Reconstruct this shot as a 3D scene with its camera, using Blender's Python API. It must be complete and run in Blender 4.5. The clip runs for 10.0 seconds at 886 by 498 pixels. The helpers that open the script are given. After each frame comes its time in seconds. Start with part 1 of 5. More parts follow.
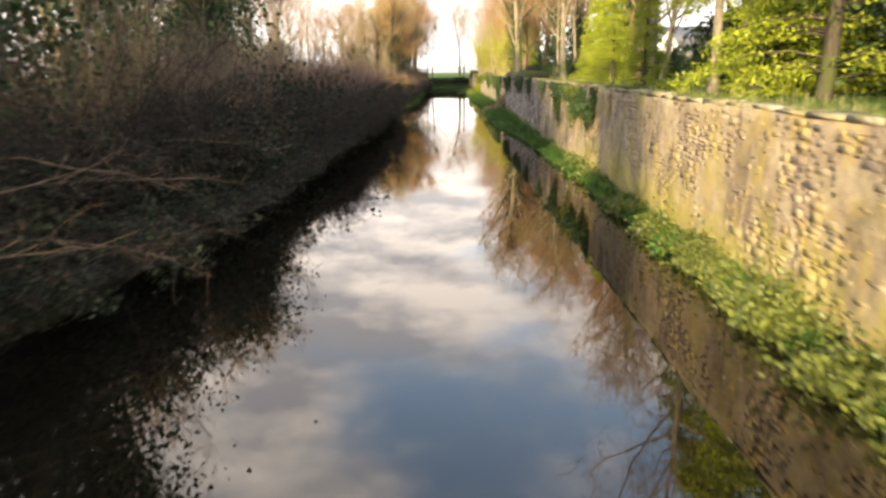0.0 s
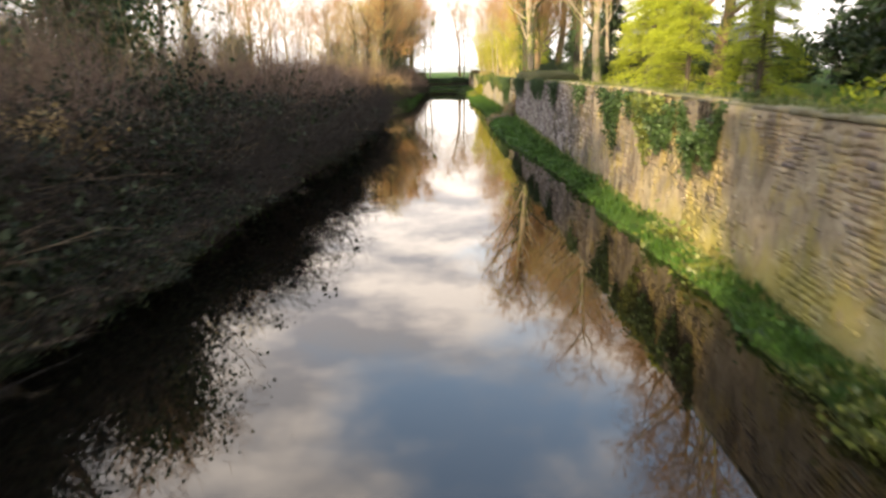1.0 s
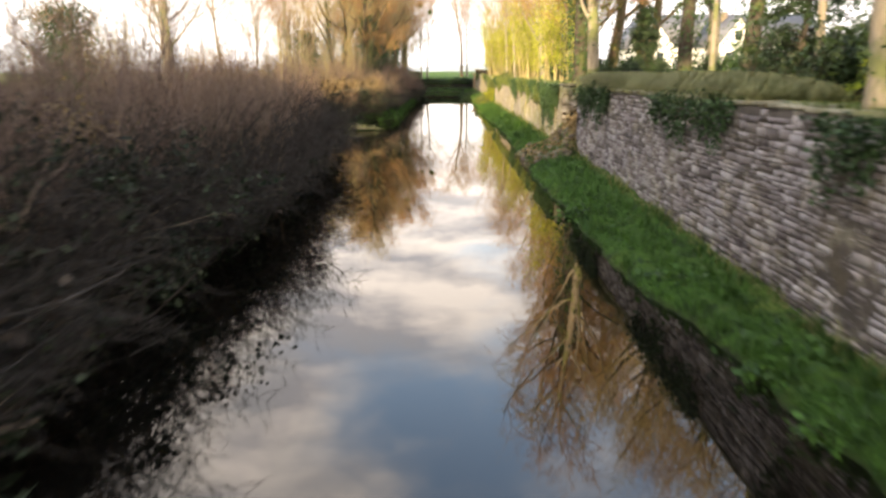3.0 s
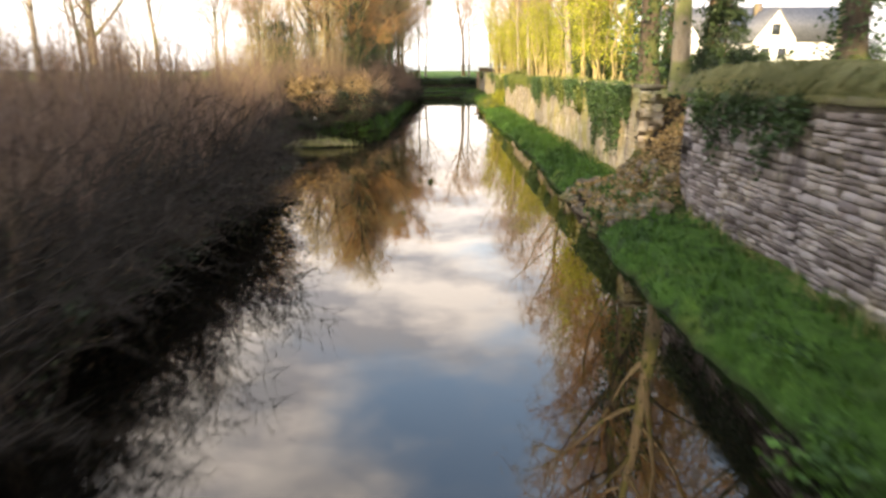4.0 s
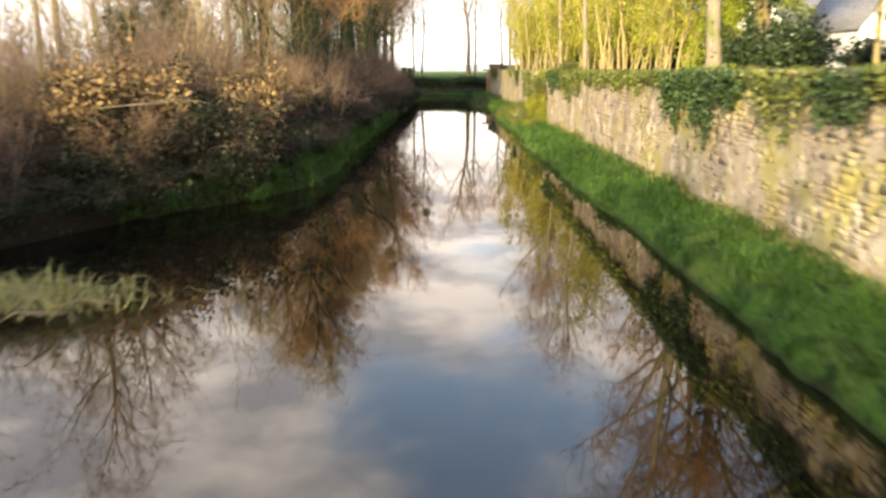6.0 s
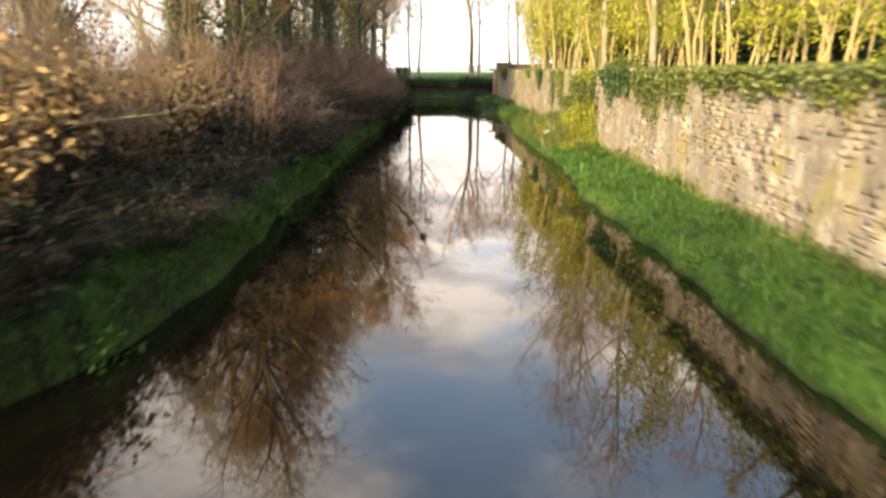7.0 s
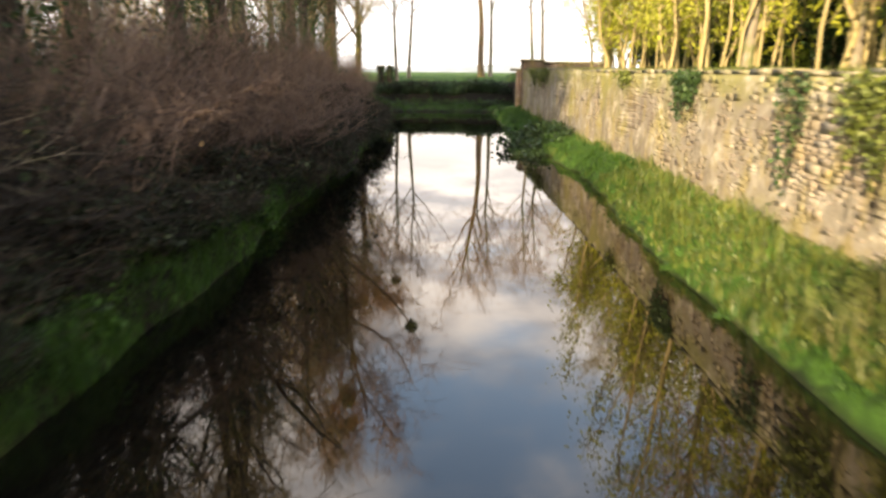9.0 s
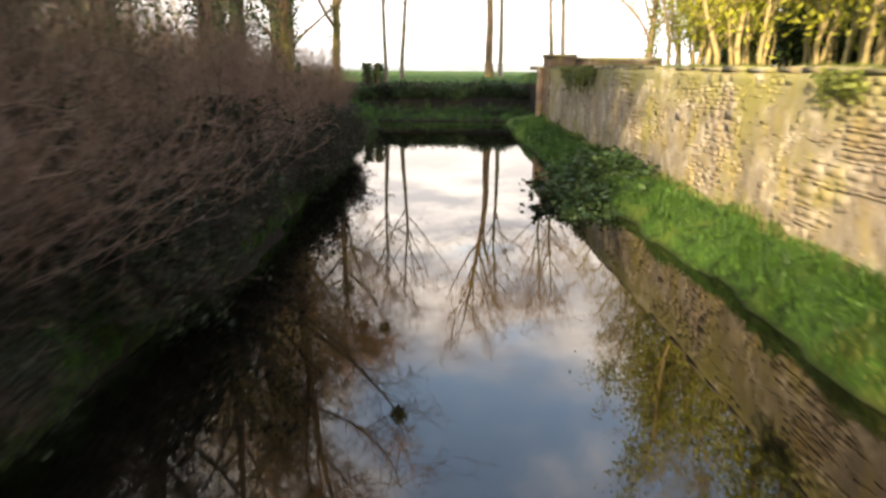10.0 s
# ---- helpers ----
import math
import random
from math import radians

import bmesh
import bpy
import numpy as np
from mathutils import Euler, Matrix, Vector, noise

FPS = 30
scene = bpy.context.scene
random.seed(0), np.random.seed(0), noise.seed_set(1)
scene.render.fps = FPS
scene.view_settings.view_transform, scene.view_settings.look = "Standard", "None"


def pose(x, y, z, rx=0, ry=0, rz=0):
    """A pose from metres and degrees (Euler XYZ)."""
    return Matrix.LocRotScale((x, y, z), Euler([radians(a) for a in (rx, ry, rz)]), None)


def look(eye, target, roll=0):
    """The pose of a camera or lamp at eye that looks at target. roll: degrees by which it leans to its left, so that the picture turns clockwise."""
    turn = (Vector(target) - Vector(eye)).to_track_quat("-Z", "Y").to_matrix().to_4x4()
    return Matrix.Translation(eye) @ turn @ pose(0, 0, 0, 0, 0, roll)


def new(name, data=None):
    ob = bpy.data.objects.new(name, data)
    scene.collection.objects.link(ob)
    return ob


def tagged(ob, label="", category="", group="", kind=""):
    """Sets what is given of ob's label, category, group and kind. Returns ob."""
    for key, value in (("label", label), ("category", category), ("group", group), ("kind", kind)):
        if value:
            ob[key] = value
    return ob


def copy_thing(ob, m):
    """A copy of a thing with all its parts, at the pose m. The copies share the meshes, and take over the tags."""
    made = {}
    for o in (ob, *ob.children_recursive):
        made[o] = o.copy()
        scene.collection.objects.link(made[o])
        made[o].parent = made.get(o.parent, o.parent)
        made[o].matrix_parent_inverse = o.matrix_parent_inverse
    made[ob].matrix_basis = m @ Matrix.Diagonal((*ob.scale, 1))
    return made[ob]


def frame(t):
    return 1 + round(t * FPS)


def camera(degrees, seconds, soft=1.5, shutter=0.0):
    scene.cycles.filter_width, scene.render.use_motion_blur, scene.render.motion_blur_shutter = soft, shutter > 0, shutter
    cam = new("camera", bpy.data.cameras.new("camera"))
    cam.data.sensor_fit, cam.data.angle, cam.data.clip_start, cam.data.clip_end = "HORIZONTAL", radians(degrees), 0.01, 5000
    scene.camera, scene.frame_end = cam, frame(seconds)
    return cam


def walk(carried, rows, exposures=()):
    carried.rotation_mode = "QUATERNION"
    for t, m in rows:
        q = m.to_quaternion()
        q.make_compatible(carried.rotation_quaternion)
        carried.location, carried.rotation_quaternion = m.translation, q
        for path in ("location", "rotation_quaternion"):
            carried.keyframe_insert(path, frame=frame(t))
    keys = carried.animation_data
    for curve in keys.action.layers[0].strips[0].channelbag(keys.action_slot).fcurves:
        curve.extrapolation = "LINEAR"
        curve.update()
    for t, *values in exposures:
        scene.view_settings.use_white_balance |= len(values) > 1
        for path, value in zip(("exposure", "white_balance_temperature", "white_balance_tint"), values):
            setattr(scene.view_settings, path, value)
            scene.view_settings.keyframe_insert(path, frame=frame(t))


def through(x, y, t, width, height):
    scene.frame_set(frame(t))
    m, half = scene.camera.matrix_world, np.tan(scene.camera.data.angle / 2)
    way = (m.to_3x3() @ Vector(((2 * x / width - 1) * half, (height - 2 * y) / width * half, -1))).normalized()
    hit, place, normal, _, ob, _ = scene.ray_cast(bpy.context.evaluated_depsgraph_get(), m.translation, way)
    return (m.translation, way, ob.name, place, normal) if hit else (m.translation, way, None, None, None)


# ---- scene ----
cam = camera(70.5, 10.0, soft=2.7, shutter=0.35)
# seconds, x, y, z, yaw, pitch, lean: a low flight that sinks from 2.7 m to 2.25 m over the water
TRACK = [
    (0.0, 0.219, 0.000, 2.651, 0.507, -15.720, -0.572),
    (0.5, 0.310, 3.934, 2.657, 0.473, -15.732, -0.522),
    (1.0, 0.349, 7.880, 2.674, 0.451, -15.754, -0.464),
    (1.5, 0.391, 11.846, 2.714, 0.409, -15.772, -0.395),
    (2.0, 0.384, 15.854, 2.745, 0.360, -15.804, -0.321),
    (2.5, 0.304, 19.900, 2.755, 0.327, -15.819, -0.252),
    (3.0, 0.247, 23.955, 2.724, 0.296, -15.839, -0.202),
    (3.5, 0.205, 28.019, 2.665, 0.266, -15.863, -0.159),
    (4.0, 0.170, 32.097, 2.593, 0.238, -15.880, -0.115),
    (4.5, 0.134, 36.195, 2.522, 0.211, -15.865, -0.062),
    (5.0, 0.098, 40.304, 2.438, 0.196, -15.851, -0.014),
    (5.5, 0.058, 44.417, 2.358, 0.183, -15.837, 0.018),
    (6.0, 0.018, 48.536, 2.290, 0.162, -15.825, 0.054),
    (6.5, -0.020, 52.665, 2.241, 0.121, -15.807, 0.104),
    (7.0, -0.054, 56.810, 2.218, 0.051, -15.766, 0.164),
    (7.5, -0.089, 60.954, 2.224, -0.048, -15.716, 0.226),
    (8.0, -0.119, 65.082, 2.241, -0.129, -15.701, 0.291),
    (8.5, -0.143, 69.181, 2.259, -0.170, -15.722, 0.354),
    (9.0, -0.139, 73.238, 2.267, -0.160, -15.765, 0.418),
    (9.5, -0.121, 77.269, 2.271, -0.125, -15.810, 0.473),
    (10.0, -0.074, 81.270, 2.272, -0.071, -15.859, 0.523),
]
PATH = []
for t, x, y, z, yaw, pitch, lean in TRACK:
    cy, sy, cp, sp = math.cos(radians(yaw)), math.sin(radians(yaw)), math.cos(radians(pitch)), math.sin(radians(pitch))
    PATH.append((t, look((x, y, z), (x - 10 * sy * cp, y + 10 * cy * cp, z + 10 * sp), lean)))
walk(cam, PATH, exposures=[(0.0, 1.25, 7250, 14), (2.5, 1.40, 7250, 14), (4.5, 1.38, 7250, 14), (6.5, 1.30, 7250, 14), (10.0, 1.31, 7250, 14)])

# ---------------------------------------------------------------- sky and sun
SUN_EL, SUN_AZ = 16.0, 205.0   # degrees; azimuth clockwise from +y, the side the light comes from
world = bpy.data.worlds.new("winter_sky")
scene.world = world
world.use_nodes = True
wt = world.node_tree
wt.nodes.clear()


def wnode(kind, **inputs):
    n = wt.nodes.new(kind)
    for k, v in inputs.items():
        n.inputs[k.replace("_", " ")].default_value = v
    return n


sky = wt.nodes.new("ShaderNodeTexSky")
sky.sky_type = "NISHITA"
sky.sun_disc = False
sky.sun_elevation = radians(SUN_EL)
sky.sun_rotation = radians(SUN_AZ)
sky.air_density, sky.dust_density, sky.ozone_density = 1.0, 1.5, 1.0
coord = wt.nodes.new("ShaderNodeTexCoord")
split = wt.nodes.new("ShaderNodeSeparateXYZ")
wt.links.new(coord.outputs["Generated"], split.inputs[0])


def wmath(op, a, b=None, clamp=False):
    n = wt.nodes.new("ShaderNodeMath")
    n.operation, n.use_clamp = op, clamp
    for i, v in enumerate((a, b)):
        if v is None:
            continue
        if isinstance(v, (int, float)):
            n.inputs[i].default_value = v
        else:
            wt.links.new(v, n.inputs[i])
    return n.outputs[0]


up = wmath("MAXIMUM", split.outputs[2], 0.0)
den = wmath("ADD", up, 0.12)
plan = wt.nodes.new("ShaderNodeCombineXYZ")
wt.links.new(wmath("DIVIDE", split.outputs[0], den), plan.inputs[0])
wt.links.new(wmath("DIVIDE", split.outputs[1], den), plan.inputs[1])
shift = wt.nodes.new("ShaderNodeMapping")
shift.inputs["Location"].default_value = (3.42, 0.74, 0.0)
shift.inputs["Scale"].default_value = (0.8, 1.0, 1.0)
wt.links.new(plan.outputs[0], shift.inputs[0])
cloud = wnode("ShaderNodeTexNoise", Scale=1.15, Detail=7.0, Roughness=0.52, Distortion=0.25)
wt.links.new(shift.outputs[0], cloud.inputs["Vector"])
cover = wt.nodes.new("ShaderNodeMapRange")
cover.interpolation_type = "SMOOTHSTEP"
cover.inputs["From Min"].default_value, cover.inputs["From Max"].default_value = 0.33, 0.53
wt.links.new(wmath("SUBTRACT", wmath("ADD", cloud.outputs["Fac"], 0.19), wmath("MULTIPLY", split.outputs[2], 0.42)), cover.inputs["Value"])
# thin haze gathers the cloud into one white sheet low down
low = wt.nodes.new("ShaderNodeMapRange")
low.interpolation_type = "SMOOTHSTEP"
low.inputs["From Min"].default_value, low.inputs["From Max"].default_value = 0.25, 0.09
wt.links.new(split.outputs[2], low.inputs["Value"])
white = wmath("MAXIMUM", cover.outputs[0], low.outputs[0])
shade = wnode("ShaderNodeTexNoise", Scale=2.7, Detail=7.0, Roughness=0.55)
wt.links.new(shift.outputs[0], shade.inputs["Vector"])
tone = wt.nodes.new("ShaderNodeValToRGB")
tone.color_ramp.elements[0].position, tone.color_ramp.elements[0].color = 0.41, (1.30, 1.38, 1.56, 1)
tone.color_ramp.elements[1].position, tone.color_ramp.elements[1].color = 0.60, (3.0, 2.93, 2.88, 1)
wt.links.new(shade.outputs["Fac"], tone.inputs[0])
glow = wt.nodes.new("ShaderNodeMix")
glow.data_type = "RGBA"
glow.inputs["B"].default_value = (1.74, 1.74, 1.76, 1)
wt.links.new(low.outputs[0], glow.inputs["Factor"])
wt.links.new(tone.outputs[0], glow.inputs["A"])
blue = wt.nodes.new("ShaderNodeVectorMath")
blue.operation = "SCALE"
blue.inputs["Scale"].default_value = 0.60
wt.links.new(sky.outputs[0], blue.inputs[0])
both = wt.nodes.new("ShaderNodeMix")
both.data_type = "RGBA"
wt.links.new(white, both.inputs["Factor"])
wt.links.new(blue.outputs[0], both.inputs["A"])
wt.links.new(glow.outputs["Result"], both.inputs["B"])
back = wt.nodes.new("ShaderNodeBackground")
back.inputs["Strength"].default_value = 0.50
wt.links.new(both.outputs["Result"], back.inputs["Color"])
wout = wt.nodes.new("ShaderNodeOutputWorld")
wt.links.new(back.outputs[0], wout.inputs[0])

sun_data = bpy.data.lights.new("sun", "SUN")
sun_data.energy, sun_data.angle, sun_data.color = 5.2, radians(0.6), (1.0, 0.835, 0.55)
sun = new("sun", sun_data)
az, el = radians(SUN_AZ), radians(SUN_EL)
sun.matrix_basis = look((0, 0, 60), (-math.sin(az) * math.cos(el), -math.cos(az) * math.cos(el), 60 - math.sin(el)))

# ---------------------------------------------------------------- materials


class Mat:
    """A node material with a principled shader and small helpers."""

    def __init__(self, name, rough=0.85, spec=0.3, metal=0.0):
        self.m = bpy.data.materials.new(name)
        self.m.use_nodes = True
        self.t = self.m.node_tree
        self.b = self.t.nodes["Principled BSDF"]
        self.b.inputs["Roughness"].default_value = rough
        self.b.inputs["Specular IOR Level"].default_value = spec
        self.b.inputs["Metallic"].default_value = metal
        self.co = self.t.nodes.new("ShaderNodeTexCoord").outputs["Object"]
        self.geo = self.t.nodes.new("ShaderNodeNewGeometry")
        self.info = self.t.nodes.new("ShaderNodeObjectInfo")

    def link(self, a, b):
        self.t.links.new(a, b)

    def noise(self, scale, detail=4.0, rough=0.55, dist=0.0, stretch=None, place=None):
        n = self.t.nodes.new("ShaderNodeTexNoise")
        n.inputs["Scale"].default_value, n.inputs["Detail"].default_value = scale, detail
        n.inputs["Roughness"].default_value, n.inputs["Distortion"].default_value = rough, dist
        src = place or self.co
        if stretch:
            mp = self.t.nodes.new("ShaderNodeMapping")
            mp.inputs["Scale"].default_value = stretch
            self.link(src, mp.inputs[0])
            src = mp.outputs[0]
        self.link(src, n.inputs["Vector"])
        return n.outputs["Fac"]

    def ramp(self, fac, *stops):
        r = self.t.nodes.new("ShaderNodeValToRGB")
        e = r.color_ramp.elements
        while len(e) < len(stops):
            e.new(0.5)
        for el_, (p, c) in zip(e, stops):
            el_.position, el_.color = p, (*c, 1)
        self.link(fac, r.inputs[0])
        return r.outputs[0]

    def mix(self, fac, a, b, how="MIX"):
        n = self.t.nodes.new("ShaderNodeMix")
        n.data_type, n.blend_type = "RGBA", how
        for key, v in (("Factor", fac), ("A", a), ("B", b)):
            if isinstance(v, tuple):
                n.inputs[key].default_value = (*v, 1)
            elif isinstance(v, (int, float)):
                n.inputs[key].default_value = v
            else:
                self.link(v, n.inputs[key])
        return n.outputs["Result"]

    def step(self, v, lo, hi):
        n = self.t.nodes.new("ShaderNodeMapRange")
        n.interpolation_type = "SMOOTHSTEP"
        n.inputs["From Min"].default_value, n.inputs["From Max"].default_value = lo, hi
        self.link(v, n.inputs["Value"])
        return n.outputs[0]

    def math(self, op, a, b):
        n = self.t.nodes.new("ShaderNodeMath")
        n.operation = op
        for i, v in enumerate((a, b)):
            if isinstance(v, (int, float)):
                n.inputs[i].default_value = v
            else:
                self.link(v, n.inputs[i])
        return n.outputs[0]

    def axis(self):
        s = self.t.nodes.new("ShaderNodeSeparateXYZ")
        self.link(self.geo.outputs["Position"], s.inputs[0])
        return s.outputs

    def colour(self, c):
        if isinstance(c, tuple):
            self.b.inputs["Base Color"].default_value = (*c, 1)
        else:
            self.link(c, self.b.inputs["Base Color"])

    def bump(self, h, dist=0.02, strength=0.6):
        n = self.t.nodes.new("ShaderNodeBump")
        n.inputs["Distance"].default_value, n.inputs["Strength"].default_value = dist, strength
        self.link(h, n.inputs["Height"])
        self.link(n.outputs[0], self.b.inputs["Normal"])


def leafy(name, dark, light, rough=0.55, through=0.0, spec=0.4, share=0.5):
    """Leaves or blades: each island its own tone between two colours; some light passes through."""
    k = Mat(name, rough, spec)
    isl = k.geo.outputs["Random Per Island"]
    mid = tuple(a + (b - a) * share for a, b in zip(dark, light))
    c = k.ramp(isl, (0.0, dark), (0.55 if share > 0.3 else 0.78, mid), (1.0, light))
    big = k.noise(0.9, 3.0, place=k.geo.outputs["Position"])
    c = k.mix(k.math("MULTIPLY", k.step(big, 0.35, 0.7), 0.35), c, tuple(x * 0.55 for x in dark))
    k.colour(c)
    if through:
        tr = k.t.nodes.new("ShaderNodeBsdfTranslucent")
        k.link(c, tr.inputs["Color"])
        add = k.t.nodes.new("ShaderNodeMixShader")
        add.inputs[0].default_value = through
        k.link(k.b.outputs[0], add.inputs[1])
        k.link(tr.outputs[0], add.inputs[2])
        k.link(add.outputs[0], k.t.nodes["Material Output"].inputs["Surface"])
    return k.m


def woody(name, dark, light, moss=None, scale=6.0):
    k = Mat(name, 0.9, 0.2)
    grain = k.noise(scale, 6.0, 0.6, 0.4, stretch=(3.0, 3.0, 0.5))
    c = k.ramp(grain, (0.3, dark), (0.7, light))
    c = k.mix(k.math("MULTIPLY", k.geo.outputs["Random Per Island"], 0.5), c, tuple(x * 0.6 for x in dark))
    if moss:
        patch = k.noise(1.7, 4.0, place=k.geo.outputs["Position"])
        c = k.mix(k.step(patch, 0.48, 0.62), c, moss)
    k.colour(c)
    k.bump(grain, 0.03, 0.7)
    return k.m


M_BARK_PALE = woody("pale_bark", (0.20, 0.165, 0.12), (0.42, 0.36, 0.27), (0.16, 0.17, 0.07))
M_BARK_DARK = woody("dark_bark", (0.045, 0.036, 0.028), (0.13, 0.105, 0.08), (0.07, 0.08, 0.03))
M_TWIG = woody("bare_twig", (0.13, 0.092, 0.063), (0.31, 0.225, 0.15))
# lit copy of bare_twig: warm sun put into the colour
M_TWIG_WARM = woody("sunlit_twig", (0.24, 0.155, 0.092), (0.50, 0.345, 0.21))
M_TWIG_RED = woody("red_twig", (0.13, 0.085, 0.062), (0.37, 0.26, 0.195))
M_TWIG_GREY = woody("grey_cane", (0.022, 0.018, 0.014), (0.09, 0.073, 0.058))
# the next three carry low orange and gold sunlight in their base colour
M_TWIG_ORANGE = woody("sunlit_orange_twig", (0.28, 0.15, 0.065), (0.55, 0.34, 0.15))
M_BARK_WARM = woody("sunlit_bark", (0.12, 0.08, 0.05), (0.34, 0.24, 0.15), (0.17, 0.15, 0.05))
M_TWIG_GOLD = woody("sunlit_gold_twig", (0.29, 0.235, 0.11), (0.55, 0.45, 0.23))
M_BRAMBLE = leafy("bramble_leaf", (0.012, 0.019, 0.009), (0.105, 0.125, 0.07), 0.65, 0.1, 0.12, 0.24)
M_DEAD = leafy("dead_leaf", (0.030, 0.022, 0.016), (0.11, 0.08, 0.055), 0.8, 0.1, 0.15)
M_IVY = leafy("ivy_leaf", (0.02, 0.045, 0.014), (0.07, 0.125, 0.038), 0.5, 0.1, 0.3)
# lit copy of the ivy, yellowed by painted-in sun; also for yellow-green weeds
M_IVY_SUN = leafy("sunlit_yellow_leaf", (0.06, 0.085, 0.02), (0.21, 0.245, 0.05), 0.45, 0.2)
M_CONIFER = leafy("conifer_spray", (0.17, 0.22, 0.015), (0.54, 0.62, 0.05), 0.6, 0.3)
M_YEW = leafy("dark_evergreen", (0.016, 0.034, 0.012), (0.05, 0.085, 0.025), 0.5, 0.1)
M_BAMBOO = leafy("yellow_green_leaf", (0.19, 0.215, 0.02), (0.57, 0.58, 0.06), 0.6, 0.35)
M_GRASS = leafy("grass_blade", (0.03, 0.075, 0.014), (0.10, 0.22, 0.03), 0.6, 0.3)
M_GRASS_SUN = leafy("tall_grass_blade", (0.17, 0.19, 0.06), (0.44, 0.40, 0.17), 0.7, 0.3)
M_LITTER = leafy("fallen_leaf", (0.20, 0.135, 0.06), (0.52, 0.37, 0.18), 0.8, 0.1, 0.15)


def make_stone(name, tones, moss, lichen, gold=0.25, shade_stretch=False, white=0.8, mossy_top=False, shade_wet=((0.08, 0.066, 0.068), (0.22, 0.19, 0.19), (0.45, 0.41, 0.40))):
    k = Mat(name, 0.92, 0.2)
    isl = k.geo.outputs["Random Per Island"]
    rnd = k.math("FRACT", k.math("ADD", isl, k.info.outputs["Random"]), 0.0)
    pos = k.geo.outputs["Position"]
    c = k.ramp(rnd, *[(i / (len(tones) - 1), t_) for i, t_ in enumerate(tones)])
    fine = k.noise(38.0, 6.0, 0.65, place=pos)
    c = k.mix(0.55, c, k.ramp(fine, (0.3, (0.35, 0.33, 0.30)), (0.7, (1.0, 0.98, 0.95))), "MULTIPLY")
    stain = k.noise(1.0, 5.0, 0.6, 0.6, stretch=(1.0, 1.3, 0.35), place=pos)
    c = k.mix(k.math("MULTIPLY", k.step(stain, 0.49, 0.64), 0.8 if shade_stretch else 0.4), c, (0.125, 0.10, 0.082))
    run = k.noise(1.0, 4.0, 0.55, 0.3, stretch=(1.0, 1.9, 0.3), place=pos)
    c = k.mix(k.math("MULTIPLY", k.step(run, 0.52, 0.66), 0.5 if shade_stretch else 0.22), c, (0.085, 0.075, 0.066))
    blotch = k.noise(4.6, 9.0, 0.78, 0.7, stretch=(1.0, 1.0, 0.7), place=pos)
    c = k.mix(k.math("MULTIPLY", k.step(blotch, 0.52, 0.62), 0.6), c, (0.12, 0.092, 0.055))
    c = k.mix(k.math("MULTIPLY", k.step(blotch, 0.46, 0.36), 0.4), c, lichen)
    damp = k.noise(0.75, 5.0, 0.6, 0.5, stretch=(1.0, 1.0, 0.6), place=pos)
    c = k.mix(k.math("MULTIPLY", k.step(damp, 0.50, 0.66), 0.7), c, moss)
    ochre = k.noise(2.0, 6.0, 0.65, 0.4, stretch=(1.0, 1.2, 0.7), place=pos)
    c = k.mix(k.math("MULTIPLY", k.step(ochre, 0.50, 0.62), gold), c, (0.44, 0.34, 0.09))
    # grey stone tones past y=27, with the wall's shade put into the colour
    if shade_stretch:
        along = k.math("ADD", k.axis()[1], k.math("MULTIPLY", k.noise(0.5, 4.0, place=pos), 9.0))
        c = k.mix(k.math("MULTIPLY", k.step(along, 27.0, 33.0), 0.85), c, k.ramp(rnd, (0.0, shade_wet[0]), (0.5, shade_wet[1]), (1.0, shade_wet[2])))
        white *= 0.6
    if mossy_top:   # moss creeps down unevenly from the coping
        creep = k.math("ADD", k.axis()[2], k.math("MULTIPLY", k.noise(1.4, 6.0, 0.7, 0.6, place=pos), 2.0))
        c = k.mix(k.math("MULTIPLY", k.step(creep, 2.65, 3.25), 0.6), c, (0.30, 0.30, 0.085))
    if shade_stretch:   # yellow moss climbs unevenly from the wall's foot on the sunny stretch
        climb = k.math("ADD", k.axis()[2], k.math("MULTIPLY", k.noise(1.7, 8.0, 0.75, 0.9, stretch=(1.0, 1.0, 0.4), place=pos), 3.4))
        sunny = k.step(k.math("ADD", k.axis()[1], k.math("MULTIPLY", k.noise(0.6, 4.0, place=pos), 6.0)), 24.0, 18.0)
        c = k.mix(k.math("MULTIPLY", k.math("MULTIPLY", k.step(climb, 2.75, 2.0), sunny), 0.6), c, (0.33, 0.30, 0.06))
    pale = k.noise(2.3, 6.0, 0.7, place=pos)
    c = k.mix(k.math("MULTIPLY", k.step(pale, 0.50, 0.68), white), c, lichen)
    k.colour(c)
    k.bump(fine, 0.015, 0.8)
    return k.m


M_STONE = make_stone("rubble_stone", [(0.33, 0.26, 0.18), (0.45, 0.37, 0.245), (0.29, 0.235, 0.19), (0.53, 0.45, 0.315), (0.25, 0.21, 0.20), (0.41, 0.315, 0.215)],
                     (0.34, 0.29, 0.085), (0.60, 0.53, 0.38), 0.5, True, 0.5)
M_STONE_PALE = make_stone("lime_stained_stone", [(0.34, 0.275, 0.20), (0.42, 0.355, 0.26), (0.30, 0.245, 0.20), (0.48, 0.42, 0.32), (0.37, 0.30, 0.225)],
                          (0.31, 0.29, 0.075), (0.58, 0.52, 0.42), 0.3, False, 0.8, True)
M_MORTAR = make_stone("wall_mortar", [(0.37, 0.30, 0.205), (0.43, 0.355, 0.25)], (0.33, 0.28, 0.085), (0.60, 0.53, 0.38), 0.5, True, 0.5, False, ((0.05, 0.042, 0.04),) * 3)
